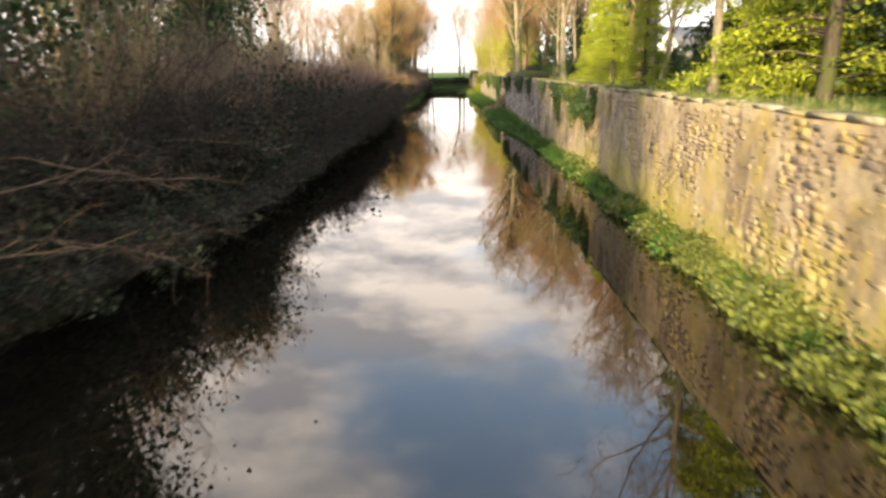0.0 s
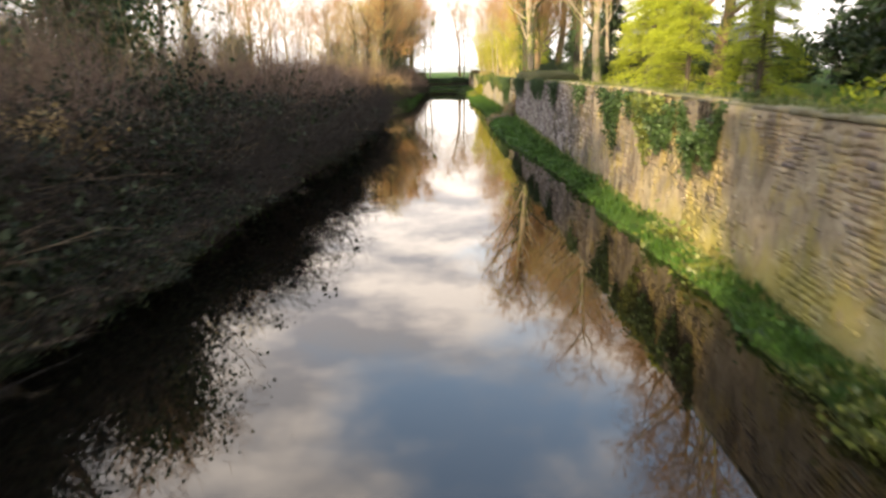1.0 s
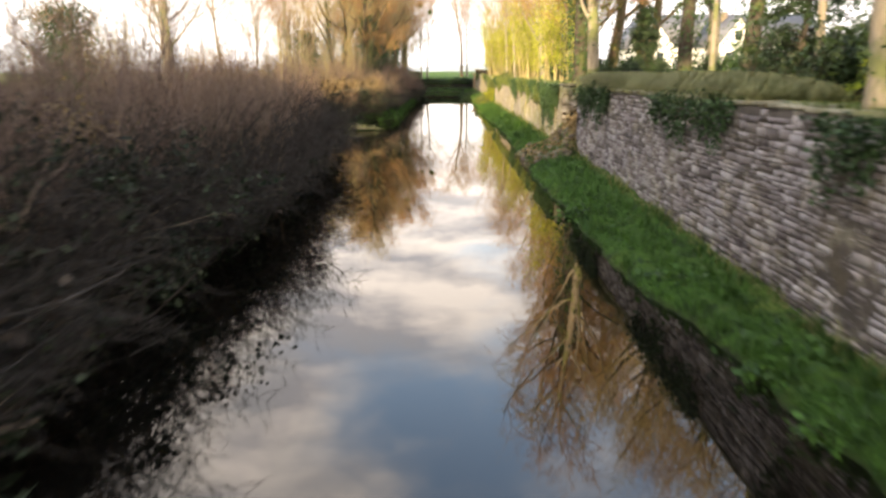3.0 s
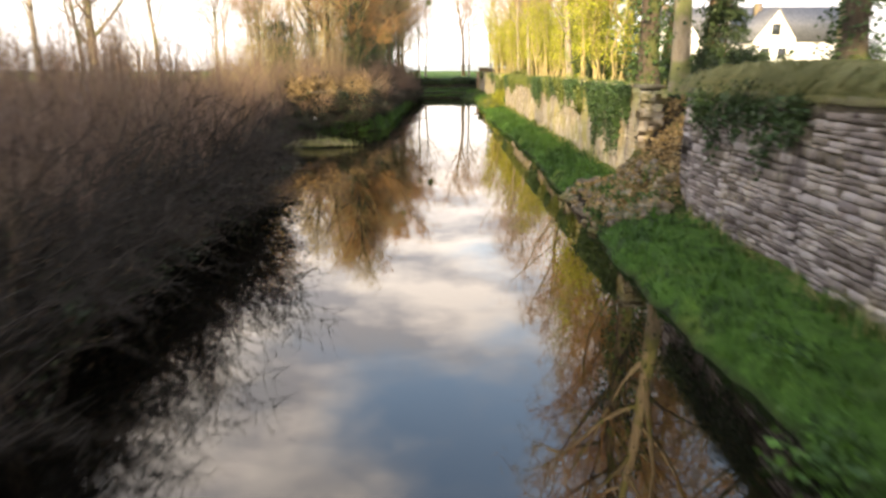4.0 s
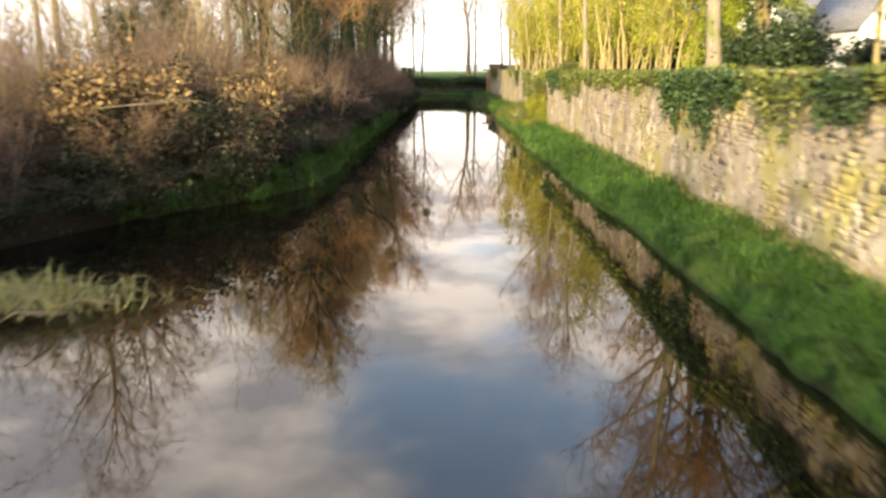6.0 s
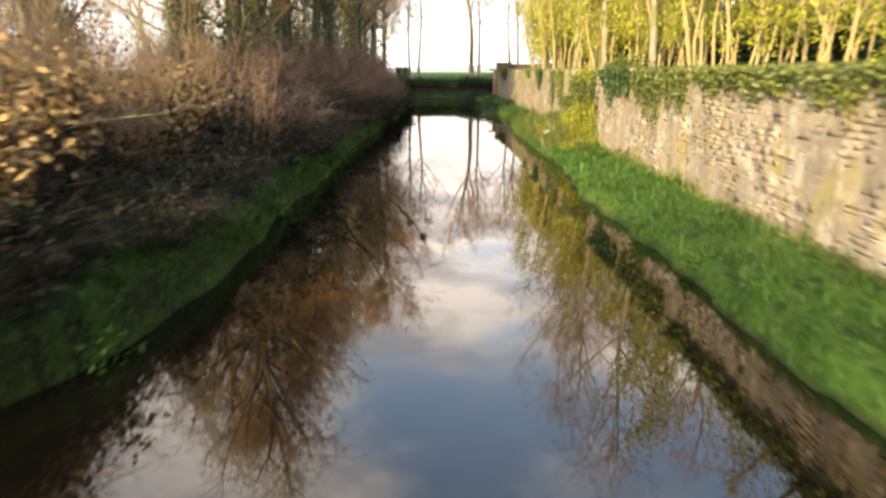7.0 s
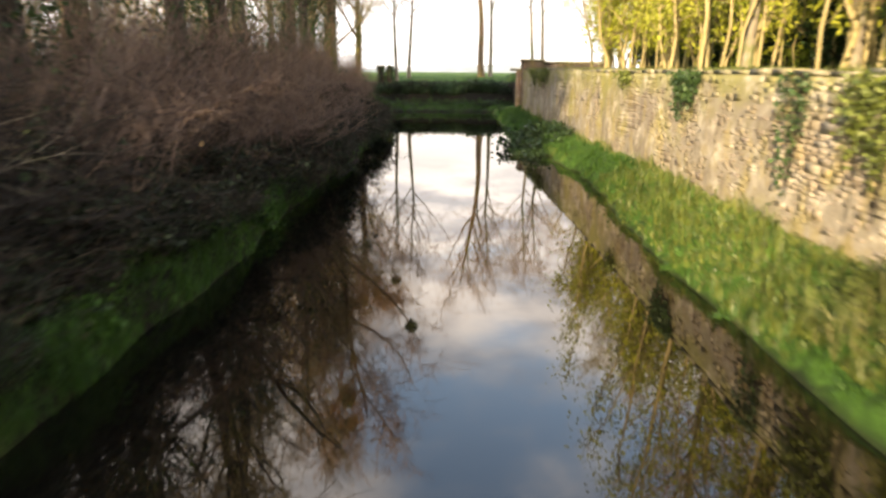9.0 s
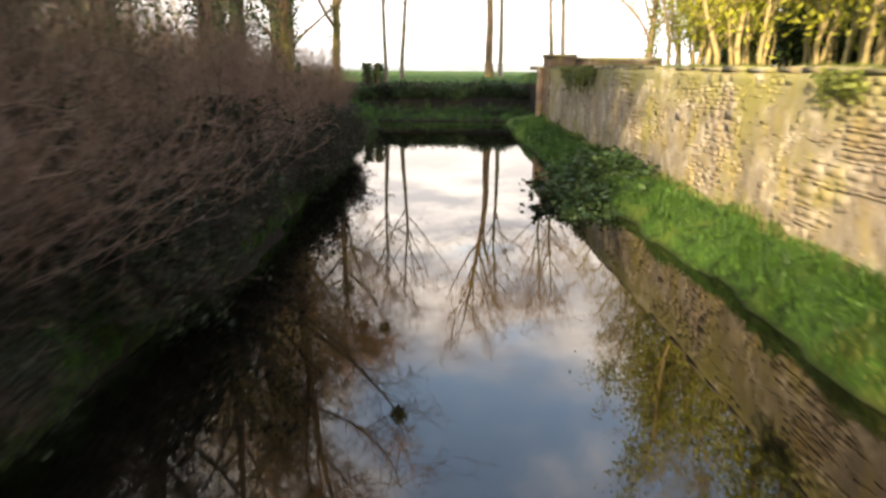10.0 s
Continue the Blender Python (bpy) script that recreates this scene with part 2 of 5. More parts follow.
M_LIME = make_stone("weathered_lime_render", [(0.38, 0.335, 0.27), (0.42, 0.375, 0.30)], (0.31, 0.29, 0.075), (0.58, 0.52, 0.42), 0.35, False, 0.9, True)
M_COPING = make_stone("mossy_coping", [(0.27, 0.25, 0.16), (0.36, 0.33, 0.22)], (0.24, 0.25, 0.07), (0.46, 0.43, 0.33))
M_RUBBLE = make_stone("fallen_rubble", [(0.12, 0.095, 0.07), (0.19, 0.155, 0.115), (0.25, 0.205, 0.15), (0.15, 0.125, 0.105)], (0.09, 0.10, 0.035), (0.36, 0.31, 0.23))
M_BRICK = make_stone("weathered_brick", [(0.20, 0.12, 0.09), (0.25, 0.18, 0.145), (0.17, 0.125, 0.105), (0.24, 0.19, 0.16)], (0.14, 0.13, 0.06), (0.32, 0.27, 0.22))

k = Mat("earth_and_turf", 0.95, 0.15)
pos = k.geo.outputs["Position"]
ax = k.axis()
n1 = k.noise(0.6, 5.0, 0.6, place=pos)
n2 = k.noise(9.0, 5.0, 0.65, place=pos)
n3 = k.noise(45.0, 4.0, 0.7, place=pos)
turf = k.ramp(n2, (0.25, (0.025, 0.06, 0.012)), (0.55, (0.065, 0.14, 0.022)), (0.8, (0.12, 0.21, 0.035)))
turf = k.mix(k.step(n1, 0.5, 0.72), turf, (0.15, 0.19, 0.04))
turf = k.mix(k.step(k.noise(2.6, 4.0, 0.6, 0.8, place=pos), 0.52, 0.66), turf, (0.022, 0.045, 0.012))
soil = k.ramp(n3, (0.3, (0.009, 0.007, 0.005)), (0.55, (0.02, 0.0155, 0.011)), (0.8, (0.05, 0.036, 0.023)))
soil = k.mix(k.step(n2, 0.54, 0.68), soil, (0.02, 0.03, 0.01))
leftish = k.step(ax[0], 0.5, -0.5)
fringe = k.step(k.math("ADD", ax[2], k.math("MULTIPLY", n2, 0.5)), 0.48, 0.30)   # turf along the water's edge
fringe = k.math("MULTIPLY", k.math("MULTIPLY", fringe, k.step(ax[1], 58.0, 64.0)), k.step(ax[1], 90.0, 76.0))
fringe = k.math("MULTIPLY", fringe, k.step(k.noise(3.1, 5.0, 0.65, 0.5, place=pos), 0.40, 0.62))
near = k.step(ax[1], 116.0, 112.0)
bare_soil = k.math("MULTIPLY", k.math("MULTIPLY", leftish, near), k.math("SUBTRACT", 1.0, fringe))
slump = k.math("MULTIPLY", k.math("MULTIPLY", k.step(ax[1], 41.5, 42.3), k.step(ax[1], 46.0, 45.1)), k.step(ax[0], 6.5, 5.5))
endface = k.math("MULTIPLY", k.step(ax[1], 110.6, 111.2), k.math("MULTIPLY", k.step(ax[1], 116.8, 116.0), k.step(ax[2], 1.8, 1.6)))
bare_soil = k.math("MAXIMUM", bare_soil, k.math("MAXIMUM", slump, endface))
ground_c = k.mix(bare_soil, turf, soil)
shade_wet = k.step(ax[2], 0.10, -0.05)
ground_c = k.mix(shade_wet, ground_c, (0.018, 0.014, 0.010))
k.colour(ground_c)
k.bump(n3, 0.05, 0.8)
M_GROUND = k.m

# still water: a dark bed seen weakly, the sky and banks mirrored on top
k = Mat("still_water", 0.5, 0.0)
k.colour((0.004, 0.0035, 0.0025))
gl = k.t.nodes.new("ShaderNodeBsdfGlossy")
gl.inputs["Roughness"].default_value = 0.015
gl.inputs["Color"].default_value = (0.98, 0.94, 0.89, 1)
fr = k.t.nodes.new("ShaderNodeFresnel")
fr.inputs["IOR"].default_value = 1.78
mx = k.t.nodes.new("ShaderNodeMixShader")
k.link(fr.outputs[0], mx.inputs[0])
k.link(k.b.outputs[0], mx.inputs[1])
k.link(gl.outputs[0], mx.inputs[2])
rip = k.noise(2.2, 3.0, 0.5, 0.0, stretch=(1.0, 0.6, 1.0), place=k.geo.outputs["Position"])
bp = k.t.nodes.new("ShaderNodeBump")
bp.inputs["Distance"].default_value, bp.inputs["Strength"].default_value = 0.004, 0.25
k.link(rip, bp.inputs["Height"])
k.link(bp.outputs[0], gl.inputs["Normal"])
k.link(mx.outputs[0], k.t.nodes["Material Output"].inputs["Surface"])
M_WATER = k.m


def plain(name, c, rough=0.7, var=0.25, scale=8.0, spec=0.3):
    k_ = Mat(name, rough, spec)
    f = k_.noise(scale, 5.0, 0.6)
    k_.colour(k_.ramp(f, (0.3, tuple(x * (1 - var) for x in c)), (0.7, tuple(min(1, x * (1 + var)) for x in c))))
    k_.bump(f, 0.01, 0.4)
    return k_.m


M_WHITE = plain("white_render", (0.74, 0.73, 0.70), 0.8, 0.08, 1.5)
M_SLATE = plain("slate", (0.13, 0.135, 0.15), 0.6, 0.3, 3.0)
M_GLASS = plain("dark_pane", (0.03, 0.035, 0.04), 0.08, 0.1, 1.0, 0.5)
M_BOARD = plain("painted_board", (0.52, 0.62, 0.66), 0.5, 0.15, 4.0)
# distance haze is put into the hills' pale blue-grey
M_HAZE = plain("hazed_far_wood", (0.30, 0.33, 0.34), 0.95, 0.2, 0.02)

# ---------------------------------------------------------------- mesh tools
rng = np.random.default_rng(7)


def mesh_of(name, verts, tris=None, quads=None, smooth=False):
    me = bpy.data.meshes.new(name)
    verts = np.asarray(verts, np.float32).reshape(-1, 3)
    tris = np.zeros((0, 3), np.int32) if tris is None else np.asarray(tris, np.int32).reshape(-1, 3)
    quads = np.zeros((0, 4), np.int32) if quads is None else np.asarray(quads, np.int32).reshape(-1, 4)
    me.vertices.add(len(verts))
    me.vertices.foreach_set("co", verts.ravel())
    me.loops.add(tris.size + quads.size)
    me.loops.foreach_set("vertex_index", np.concatenate([tris.ravel(), quads.ravel()]))
    me.polygons.add(len(tris) + len(quads))
    starts = np.concatenate([np.arange(len(tris)) * 3, tris.size + np.arange(len(quads)) * 4]).astype(np.int32)
    me.polygons.foreach_set("loop_start", starts)
    me.update(calc_edges=True)
    me.validate()
    if smooth:
        me.polygons.foreach_set("use_smooth", np.ones(len(me.polygons), bool))
    return me


class Heap:
    """Gathers vertex and face arrays for one mesh."""

    def __init__(self):
        self.v, self.t, self.q, self.n = [], [], [], 0

    def add(self, v, t=None, q=None):
        v = np.asarray(v, float).reshape(-1, 3)
        if t is not None:
            self.t.append(np.asarray(t).reshape(-1, 3) + self.n)
        if q is not None:
            self.q.append(np.asarray(q).reshape(-1, 4) + self.n)
        self.v.append(v)
        self.n += len(v)
        return self

    def mesh(self, name, smooth=False):
        return mesh_of(name, np.concatenate(self.v), np.concatenate(self.t) if self.t else None,
                       np.concatenate(self.q) if self.q else None, smooth)


def part(name, me, material, parent=None, label=""):
    ob = new(name, me)
    if not me.materials:
        me.materials.append(material)
    if parent is not None:
        ob.parent = parent
    if label:
        tagged(ob, label)
    return ob


def thing(name, label, category, group="", kind="", at=(0, 0, 0)):
    ob = new(name)
    ob.location = at
    ob.empty_display_size = 0.2
    return tagged(ob, label, category, group, kind)


def unit(a):
    return a / np.maximum(np.linalg.norm(a, axis=-1, keepdims=True), 1e-9)


def sticks(heap, path, radius, sides=3):
    """Many tapered sticks at once. path: (n, k, 3); radius: (n, k)."""
    n, kk, _ = path.shape
    d = unit(np.gradient(path, axis=1))
    ref = np.where(np.abs(d[..., 2:]) > 0.9, np.array([1.0, 0, 0]), np.array([0, 0, 1.0]))
    a = unit(np.cross(d, ref))
    b = np.cross(d, a)
    ang = np.arange(sides) * 2 * np.pi / sides
    ring = path[:, :, None] + radius[:, :, None, None] * (a[:, :, None] * np.cos(ang)[:, None] + b[:, :, None] * np.sin(ang)[:, None])
    idx = np.arange(n * kk * sides).reshape(n, kk, sides)
    nxt = np.roll(idx, -1, axis=2)
    q = np.stack([idx[:, :-1], nxt[:, :-1], nxt[:, 1:], idx[:, 1:]], -1)
    heap.add(ring, q=q)


def spikes(heap, st, mid, tip, r):
    """Many fine twigs that end in a point; mid may be None."""
    n = len(st)
    d = unit(tip - st)
    a = unit(np.cross(d, np.array([0.31, 0.22, 0.93])))
    b = np.cross(d, a)
    ang = np.arange(3) * 2 * np.pi / 3
    off = a[:, None] * np.cos(ang)[:, None] + b[:, None] * np.sin(ang)[:, None]
    r = r[:, None, None]
    rings = [st[:, None] + off * r] + ([] if mid is None else [mid[:, None] + off * r * 0.65]) + [tip[:, None]]
    v = np.concatenate(rings, 1)
    m = v.shape[1]
    i = np.arange(n)[:, None] * m
    top_ = m - 4
    t = [i + [top_ + k_, top_ + (k_ + 1) % 3, m - 1] for k_ in range(3)]
    if mid is not None:
        heap.add(v, t=np.concatenate(t), q=np.concatenate([i + [k_, (k_ + 1) % 3, 3 + (k_ + 1) % 3, 3 + k_] for k_ in range(3)]))
    else:
        heap.add(v, t=np.concatenate(t))


def leaves(heap, centre, size, flat=0.0, long=1.5, droop=0.0):
    """Folded leaves of two triangles. flat: how far they lie level."""
    n = len(centre)
    axis_ = unit(rng.normal(size=(n, 3)) * np.array([1, 1, 1 - 0.8 * flat]) - np.array([0, 0, droop]))
    side = unit(np.cross(axis_, rng.normal(size=(n, 3)) * (1 - flat) + np.array([0, 0, flat + 1e-3])))
    nor = np.cross(axis_, side)
    s = (size * rng.uniform(0.6, 1.35, n))[:, None]
    v = np.stack([centre, centre + axis_ * s * long * 0.55 + side * s * 0.5 + nor * s * 0.15,
                  centre + axis_ * s * long, centre + axis_ * s * long * 0.55 - side * s * 0.5 + nor * s * 0.15], 1)
    i = np.arange(n)[:, None] * 4
    heap.add(v, t=np.concatenate([i + [0, 1, 2], i + [0, 2, 3]]))


def blades(heap, foot, height, width, lean=0.5):
    """Grass: each blade a bent strip that ends in a point."""
    n = len(foot)
    h = (height * rng.uniform(0.5, 1.3, n))[:, None]
    a = rng.uniform(0, 2 * np.pi, n)
    out = np.stack([np.cos(a), np.sin(a), np.zeros(n)], 1)
    side = np.stack([-np.sin(a), np.cos(a), np.zeros(n)], 1) * (width * rng.uniform(0.7, 1.3, n))[:, None]
    l = lean * rng.uniform(0.2, 1.4, n)[:, None]
    mid = foot + np.array([0, 0, 1.0]) * h * 0.6 + out * h * l * 0.3
    tip = foot + np.array([0, 0, 1.0]) * h * (1 - 0.35 * l) + out * h * l
    v = np.stack([foot - side, foot + side, mid + side * 0.7, mid - side * 0.7, tip], 1)
    i = np.arange(n)[:, None] * 5
    heap.add(v, t=np.concatenate([i + [0, 1, 2], i + [0, 2, 3], i + [3, 2, 4]]))


def box(heap, lo, hi, wobble=0.0):
    """A closed block from one corner to the other, its corners a little off."""
    lo, hi = np.array(lo, float), np.array(hi, float)
    v = np.array([[x, y, z] for x in (0, 1) for y in (0, 1) for z in (0, 1)]) * (hi - lo) + lo
    if wobble:
        v = v + rng.uniform(-wobble, wobble, v.shape)
    heap.add(v, q=[[0, 1, 3, 2], [4, 6, 7, 5], [0, 4, 5, 1], [2, 3, 7, 6], [0, 2, 6, 4], [1, 5, 7, 3]])


def curve_path(start, way, length, n, bend=0.25, rise=0.0):
    """A wandering line of n points."""
    p, d = np.array(start, float), unit(np.array(way, float))
    out = [p.copy()]
    for _ in range(n - 1):
        d = unit(d + rng.normal(size=3) * bend + np.array([0, 0, rise]))
        p = p + d * length / (n - 1)
        out.append(p.copy())
    return np.array(out)


# ---------------------------------------------------------------- lie of the land
def wall_top(y):
    return np.interp(y, [0, 8, 22, 30, 46, 52, 60, 72, 80, 88, 93, 97, 107], [2.18, 2.21, 2.30, 2.34, 2.28, 2.31, 2.28, 2.27, 2.30, 2.32, 2.36, 2.40, 2.42])


def wall_foot(y):
    return np.interp(y, [0, 12, 20, 27, 31, 40, 47, 60, 72, 86, 92, 98, 107], [0.08, 0.08, 0.10, 0.12, 0.22, 0.38, 0.40, 0.38, 0.38, 0.46, 0.38, 0.34, 0.45])


def wob(y, s, a, seed=0.0):
    return a * (np.sin(y * s + seed) + 0.6 * np.sin(y * s * 2.3 + 1.7 + seed) + 0.4 * np.sin(y * s * 5.1 + 0.6 * seed))


def right_edge(y):
    return np.interp(y, [0, 10, 20, 26, 29, 32, 40, 45, 54, 60, 68, 72, 75, 79, 84, 88, 90.5, 94, 100, 108, 112],
                     [3.5, 3.55, 3.4, 3.25, 3.1, 2.75, 2.6, 2.75, 2.88, 2.75, 2.55, 2.75, 2.75, 2.55, 2.85, 3.1, 2.9, 2.65, 2.55, 2.75, 2.8]) + wob(y, 0.9, 0.05) + wob(y, 4.3, 0.03, 0.7)


def left_edge(y):
    return np.interp(y, [0, 6, 10, 25, 36, 40, 46, 47, 48.5, 54, 56.5, 58, 59, 60, 61, 63, 70, 74, 80, 90, 96, 105, 112],
                     [-4.6, -4.3, -3.8, -3.3, -3.35, -3.6, -4.3, -5.4, -6.2, -6.1, -5.9, -5.0, -4.1, -3.4, -2.9, -2.5, -2.6, -2.75, -2.7, -2.45, -2.6, -2.8, -3.0]) + wob(y, 0.7, 0.07, 2.0)


GAPS = ((42.2, 45.0), (73.9, 77.9))   # where the wall has slumped
END_Y = 111.0


def gap_at(y):
    g = 0.0
    for a_, b_ in GAPS:
        g = np.maximum(g, np.clip(np.minimum(y - a_, b_ - y) / 0.5 + 0.5, 0, 1))
    return g


def land(x, y):
    """Height of the ground."""
    x, y = np.asarray(x, float), np.asarray(y, float)
    le, re = left_edge(y), right_edge(y)
    bed = -0.7
    dl = le - x
    left = np.where(dl < 0.2, dl * 2.1 - 0.05, np.interp(dl, [0.2, 1.2, 2.5, 4.5, 9.0], [0.37, 0.65, 0.95, 1.15, 1.2]))
    left = left + (0.12 * np.sin(x * 1.3 + 0.4 * y) * np.sin(y * 0.8)) * np.clip(dl - 0.4, 0, 1)
    foot = wall_foot(y)
    f = np.clip((x - re) / np.maximum(4.05 - re, 0.1), -1, 1)
    right = np.where(f < 0, f * 0.6, foot * (0.5 * np.clip(f / 0.14, 0, 1) + 0.5 * np.clip(f, 0, 1) ** 1.3) + 0.02)
    right = right + 0.03 * np.sin(y * 3.1) * np.sin(x * 5.0) * (f > 0)
    behind = wall_top(y) - 0.18 + np.clip((x - 4.6) * 0.02, 0, 0.35)
    cut = np.clip((x - 4.10) / 0.22, 0, 1)
    hard = right * (1 - cut) + behind * cut
    slope = np.interp(f, [-1, 0, 1], [-0.6, 0.0, 0.55]) * 1.0
    slope = np.where(x > re + 0.1, 0.15 + 0.45 * np.clip((x - re) / 1.1, 0, 1) + (behind - 0.6) * np.clip((x - 3.7) / 1.6, 0, 1) ** 0.9, slope)
    heap2 = np.where(x > re, np.interp(x - re, [0, 0.1, 0.6, 1.1, 1.5, 2.6], [0.0, 0.15, 0.35, 0.8, 1.3, 2.15]), slope)
    slope = np.where(y > 60, heap2, slope)
    g = gap_at(y)
    right = hard * (1 - g) + np.where(x > re, np.maximum(slope, right * 0.6), right) * g
    z = np.where(x < le + 0.05, left, np.where(x > re - 0.6, right, bed))
    z = np.maximum(z, bed)
    # the far bank that closes the canal
    far = np.interp(y - END_Y, [-0.8, 0.0, 0.3, 2.6, 3.2, 5.2, 8.0], [-0.6, 0.0, 0.12, 0.32, 0.7, 1.62, 1.9])
    inside = (y > END_Y - 0.8) & (x > -9) & (x < 4.4)
    z = np.where(inside, np.maximum(np.where(x < le - 0.3, z, -0.7), far), z)
    beyond = np.clip((y - END_Y - 5) / 6.0, 0, 1)
    z = np.where(y > END_Y + 5, z * (1 - beyond) + 1.95 * beyond, z)
    return z


def build_ground():
    xs = np.concatenate([[-2500, -900, -300, -120, -60, -35, -22, -16], np.arange(-13, -7.6, 0.4), np.arange(-7.6, -2.4, 0.16), [-1.5, 0, 1.5],
                         np.arange(2.4, 4.1, 0.1), np.arange(4.1, 4.36, 0.06), np.arange(4.5, 7.0, 0.3), [7.5, 9, 12, 16, 24, 40, 80, 200, 700, 2500]])
    ys = np.concatenate([[-400, -120, -60, -30], np.arange(-16, 124, 0.3), [126, 130, 140, 160, 200, 300, 500, 900, 1600, 3000]])
    gx, gy = np.meshgrid(xs, ys)
    yy = np.clip(gy, -16, 1e9)
    gz = land(gx, yy)
    gz = gz + np.where(np.abs(gx) < 60, 0.025 * np.sin(gx * 7.1 + gy * 3.3) * np.sin(gy * 5.7 - gx * 2.0), 0) * (gz > 0.1)
    v = np.stack([gx, gy, gz], -1).reshape(-1, 3)
    r, c = len(ys), len(xs)
    i = np.arange(r * c).reshape(r, c)
    q = np.stack([i[:-1, :-1], i[:-1, 1:], i[1:, 1:], i[1:, :-1]], -1).reshape(-1, 4)
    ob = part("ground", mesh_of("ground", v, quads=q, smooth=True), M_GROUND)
    tagged(ob, "grassy and leaf-strewn banks with open green meadow beyond", "ground", kind="structure")


build_ground()

wv = [(-8.2, -40, 0), (4.3, -40, 0), (4.3, END_Y + 0.6, 0), (-8.2, END_Y + 0.6, 0)]
water = part("water", mesh_of("water", wv, quads=[[0, 1, 2, 3]]), M_WATER)
tagged(water, "still dark canal water mirroring sky and trees", "water", kind="structure")

# ---------------------------------------------------------------- the retaining wall
WALLS = (("wall_1", -10.0, 42.4), ("wall_2", 44.8, 74.2), ("wall_3", 77.6, 106.8))


def wall_face(y):
    return 4.05 + wob(y, 0.35, 0.02, 1.0)


def coat(y, z, lime):
    """How far the old lime coat stands out over the wall's face."""
    u = np.sin(1.7 * y + 1.3 * np.sin(2.1 * z + 0.4 * y)) + 0.8 * np.sin(3.9 * y - 2.6 * z + 1.1) + 0.6 * np.sin(8.3 * y + 5.7 * z) + 0.5 * np.sin(4.4 * z + 0.9 * y + 2.0)
    low = np.clip((wall_foot(y) + 1.0 - z) / 1.0, 0, 1)
    bare_ = 0.028 * np.clip((y - 29) / 5, 0, 1) * np.clip((44 - y) / 1, 0, 1) + 0.012 * np.clip(1 - np.abs(y - 80.3) / 1.2, 0, 1) * (z > wall_foot(y) + 0.6)
    worn = 0.0035 * np.clip((21 - y) / 6, 0, 1) * (lime < 0.005)
    return lime + worn + (0.0045 if lime < 0.005 else 0.0018) * u + 0.004 * low - bare_


def core_mesh(y0, y1, lime):
    y0, y1 = y0 + 0.15, y1 - 0.15
    n, r = int((y1 - y0) / 0.11), 20
    ys = np.linspace(y0, y1, n)
    h = Heap()
    f = wall_face(ys)
    tp, ft = wall_top(ys) - 0.03, wall_foot(ys) - 0.5
    zz = ft[:, None] + (tp - ft)[:, None] * np.linspace(0, 1, r)[None]
    yy = np.repeat(ys[:, None], r, 1)
    front = np.stack([f[:, None] - coat(yy, zz, lime) + rng.normal(0, 0.0015, zz.shape), yy, zz], -1)
    back_ = np.stack([np.stack([f + 0.42, ys, tp], 1), np.stack([f + 0.42, ys, ft], 1)], 1)
    ring = np.concatenate([front, back_], 1)
    m = r + 2
    i = np.arange(n * m).reshape(n, m)
    q = [np.stack([i[:-1, a], i[1:, a], i[1:, (a + 1) % m], i[:-1, (a + 1) % m]], 1) for a in range(m)]
    h.add(ring, q=np.concatenate(q))
    return h.mesh("wall_core", True)


def stone_list(y0, y1):
    """Rubble in short stretches whose courses do not run through: place, length, height, how far each stone stands out."""
    out = []
    a = y0
    while a < y1 - 0.2:
        b = min(a + rng.uniform(0.5, 1.5), y1)
        level = -0.25 - rng.uniform(0, 0.1)
        tilt = rng.uniform(-0.03, 0.03)
        while level < 2.95:
            hgt = rng.choice([0.045, 0.06, 0.075, 0.09, 0.13], p=[0.2, 0.25, 0.25, 0.2, 0.1]) * rng.uniform(0.9, 1.1)
            y = a + rng.uniform(-0.08, 0.08)
            while y < b - 0.04:
                ln = min(rng.uniform(0.09, 0.34) * (1.4 if hgt > 0.1 else 1), b - y + rng.uniform(0, 0.06))
                mid = y + ln / 2
                z = level + tilt * (mid - a) + rng.uniform(-0.012, 0.012)
                if ln > 0.05 and wall_foot(mid) - 0.3 < z and z + hgt < wall_top(mid) - 0.05:
                    out.append((mid, z + hgt / 2, ln * rng.uniform(0.9, 0.99), hgt * rng.uniform(0.8, 1.0), rng.uniform(0.0, 0.010)))
                y += ln
            level += hgt
        a = b
    return out


def stone_shape():
    """One rough block, a unit across, whose front is chamfered unevenly."""
    v = []
    for x, s in ((-0.5, 0.93), (-0.36, 1.0), (0.5, 1.0)):
        for sy, sz in ((-1, -1), (1, -1), (1, 1), (-1, 1)):
            v.append((x + rng.uniform(-0.05, 0.05) * (x < 0.4), sy * 0.5 * s * rng.uniform(0.9, 1.0), sz * 0.5 * s * rng.uniform(0.86, 1.0)))
    q = [[0, 3, 2, 1]]
    for r in (0, 4):
        q += [[r + a, r + (a + 1) % 4, r + 4 + (a + 1) % 4, r + 4 + a] for a in range(4)]
    return np.array(v), np.array(q)


STONE_SHAPES = [stone_shape() for _ in range(10)]
STONE_MESHES = [mesh_of("stone", v_, quads=q_) for v_, q_ in STONE_SHAPES]
PALE_MESHES = [mesh_of("stone", v_, quads=q_) for v_, q_ in STONE_SHAPES]
for me_ in STONE_MESHES:
    me_.materials.append(M_STONE)
for me_ in PALE_MESHES:
    me_.materials.append(M_STONE_PALE)
LOOSE_STONES = []      # stones built singly at the end of the file
NEAR_STRETCH = {"wall_1": (24.5, 27.6), "wall_2": (62.0, 65.6), "wall_3": (86.0, 89.6)}

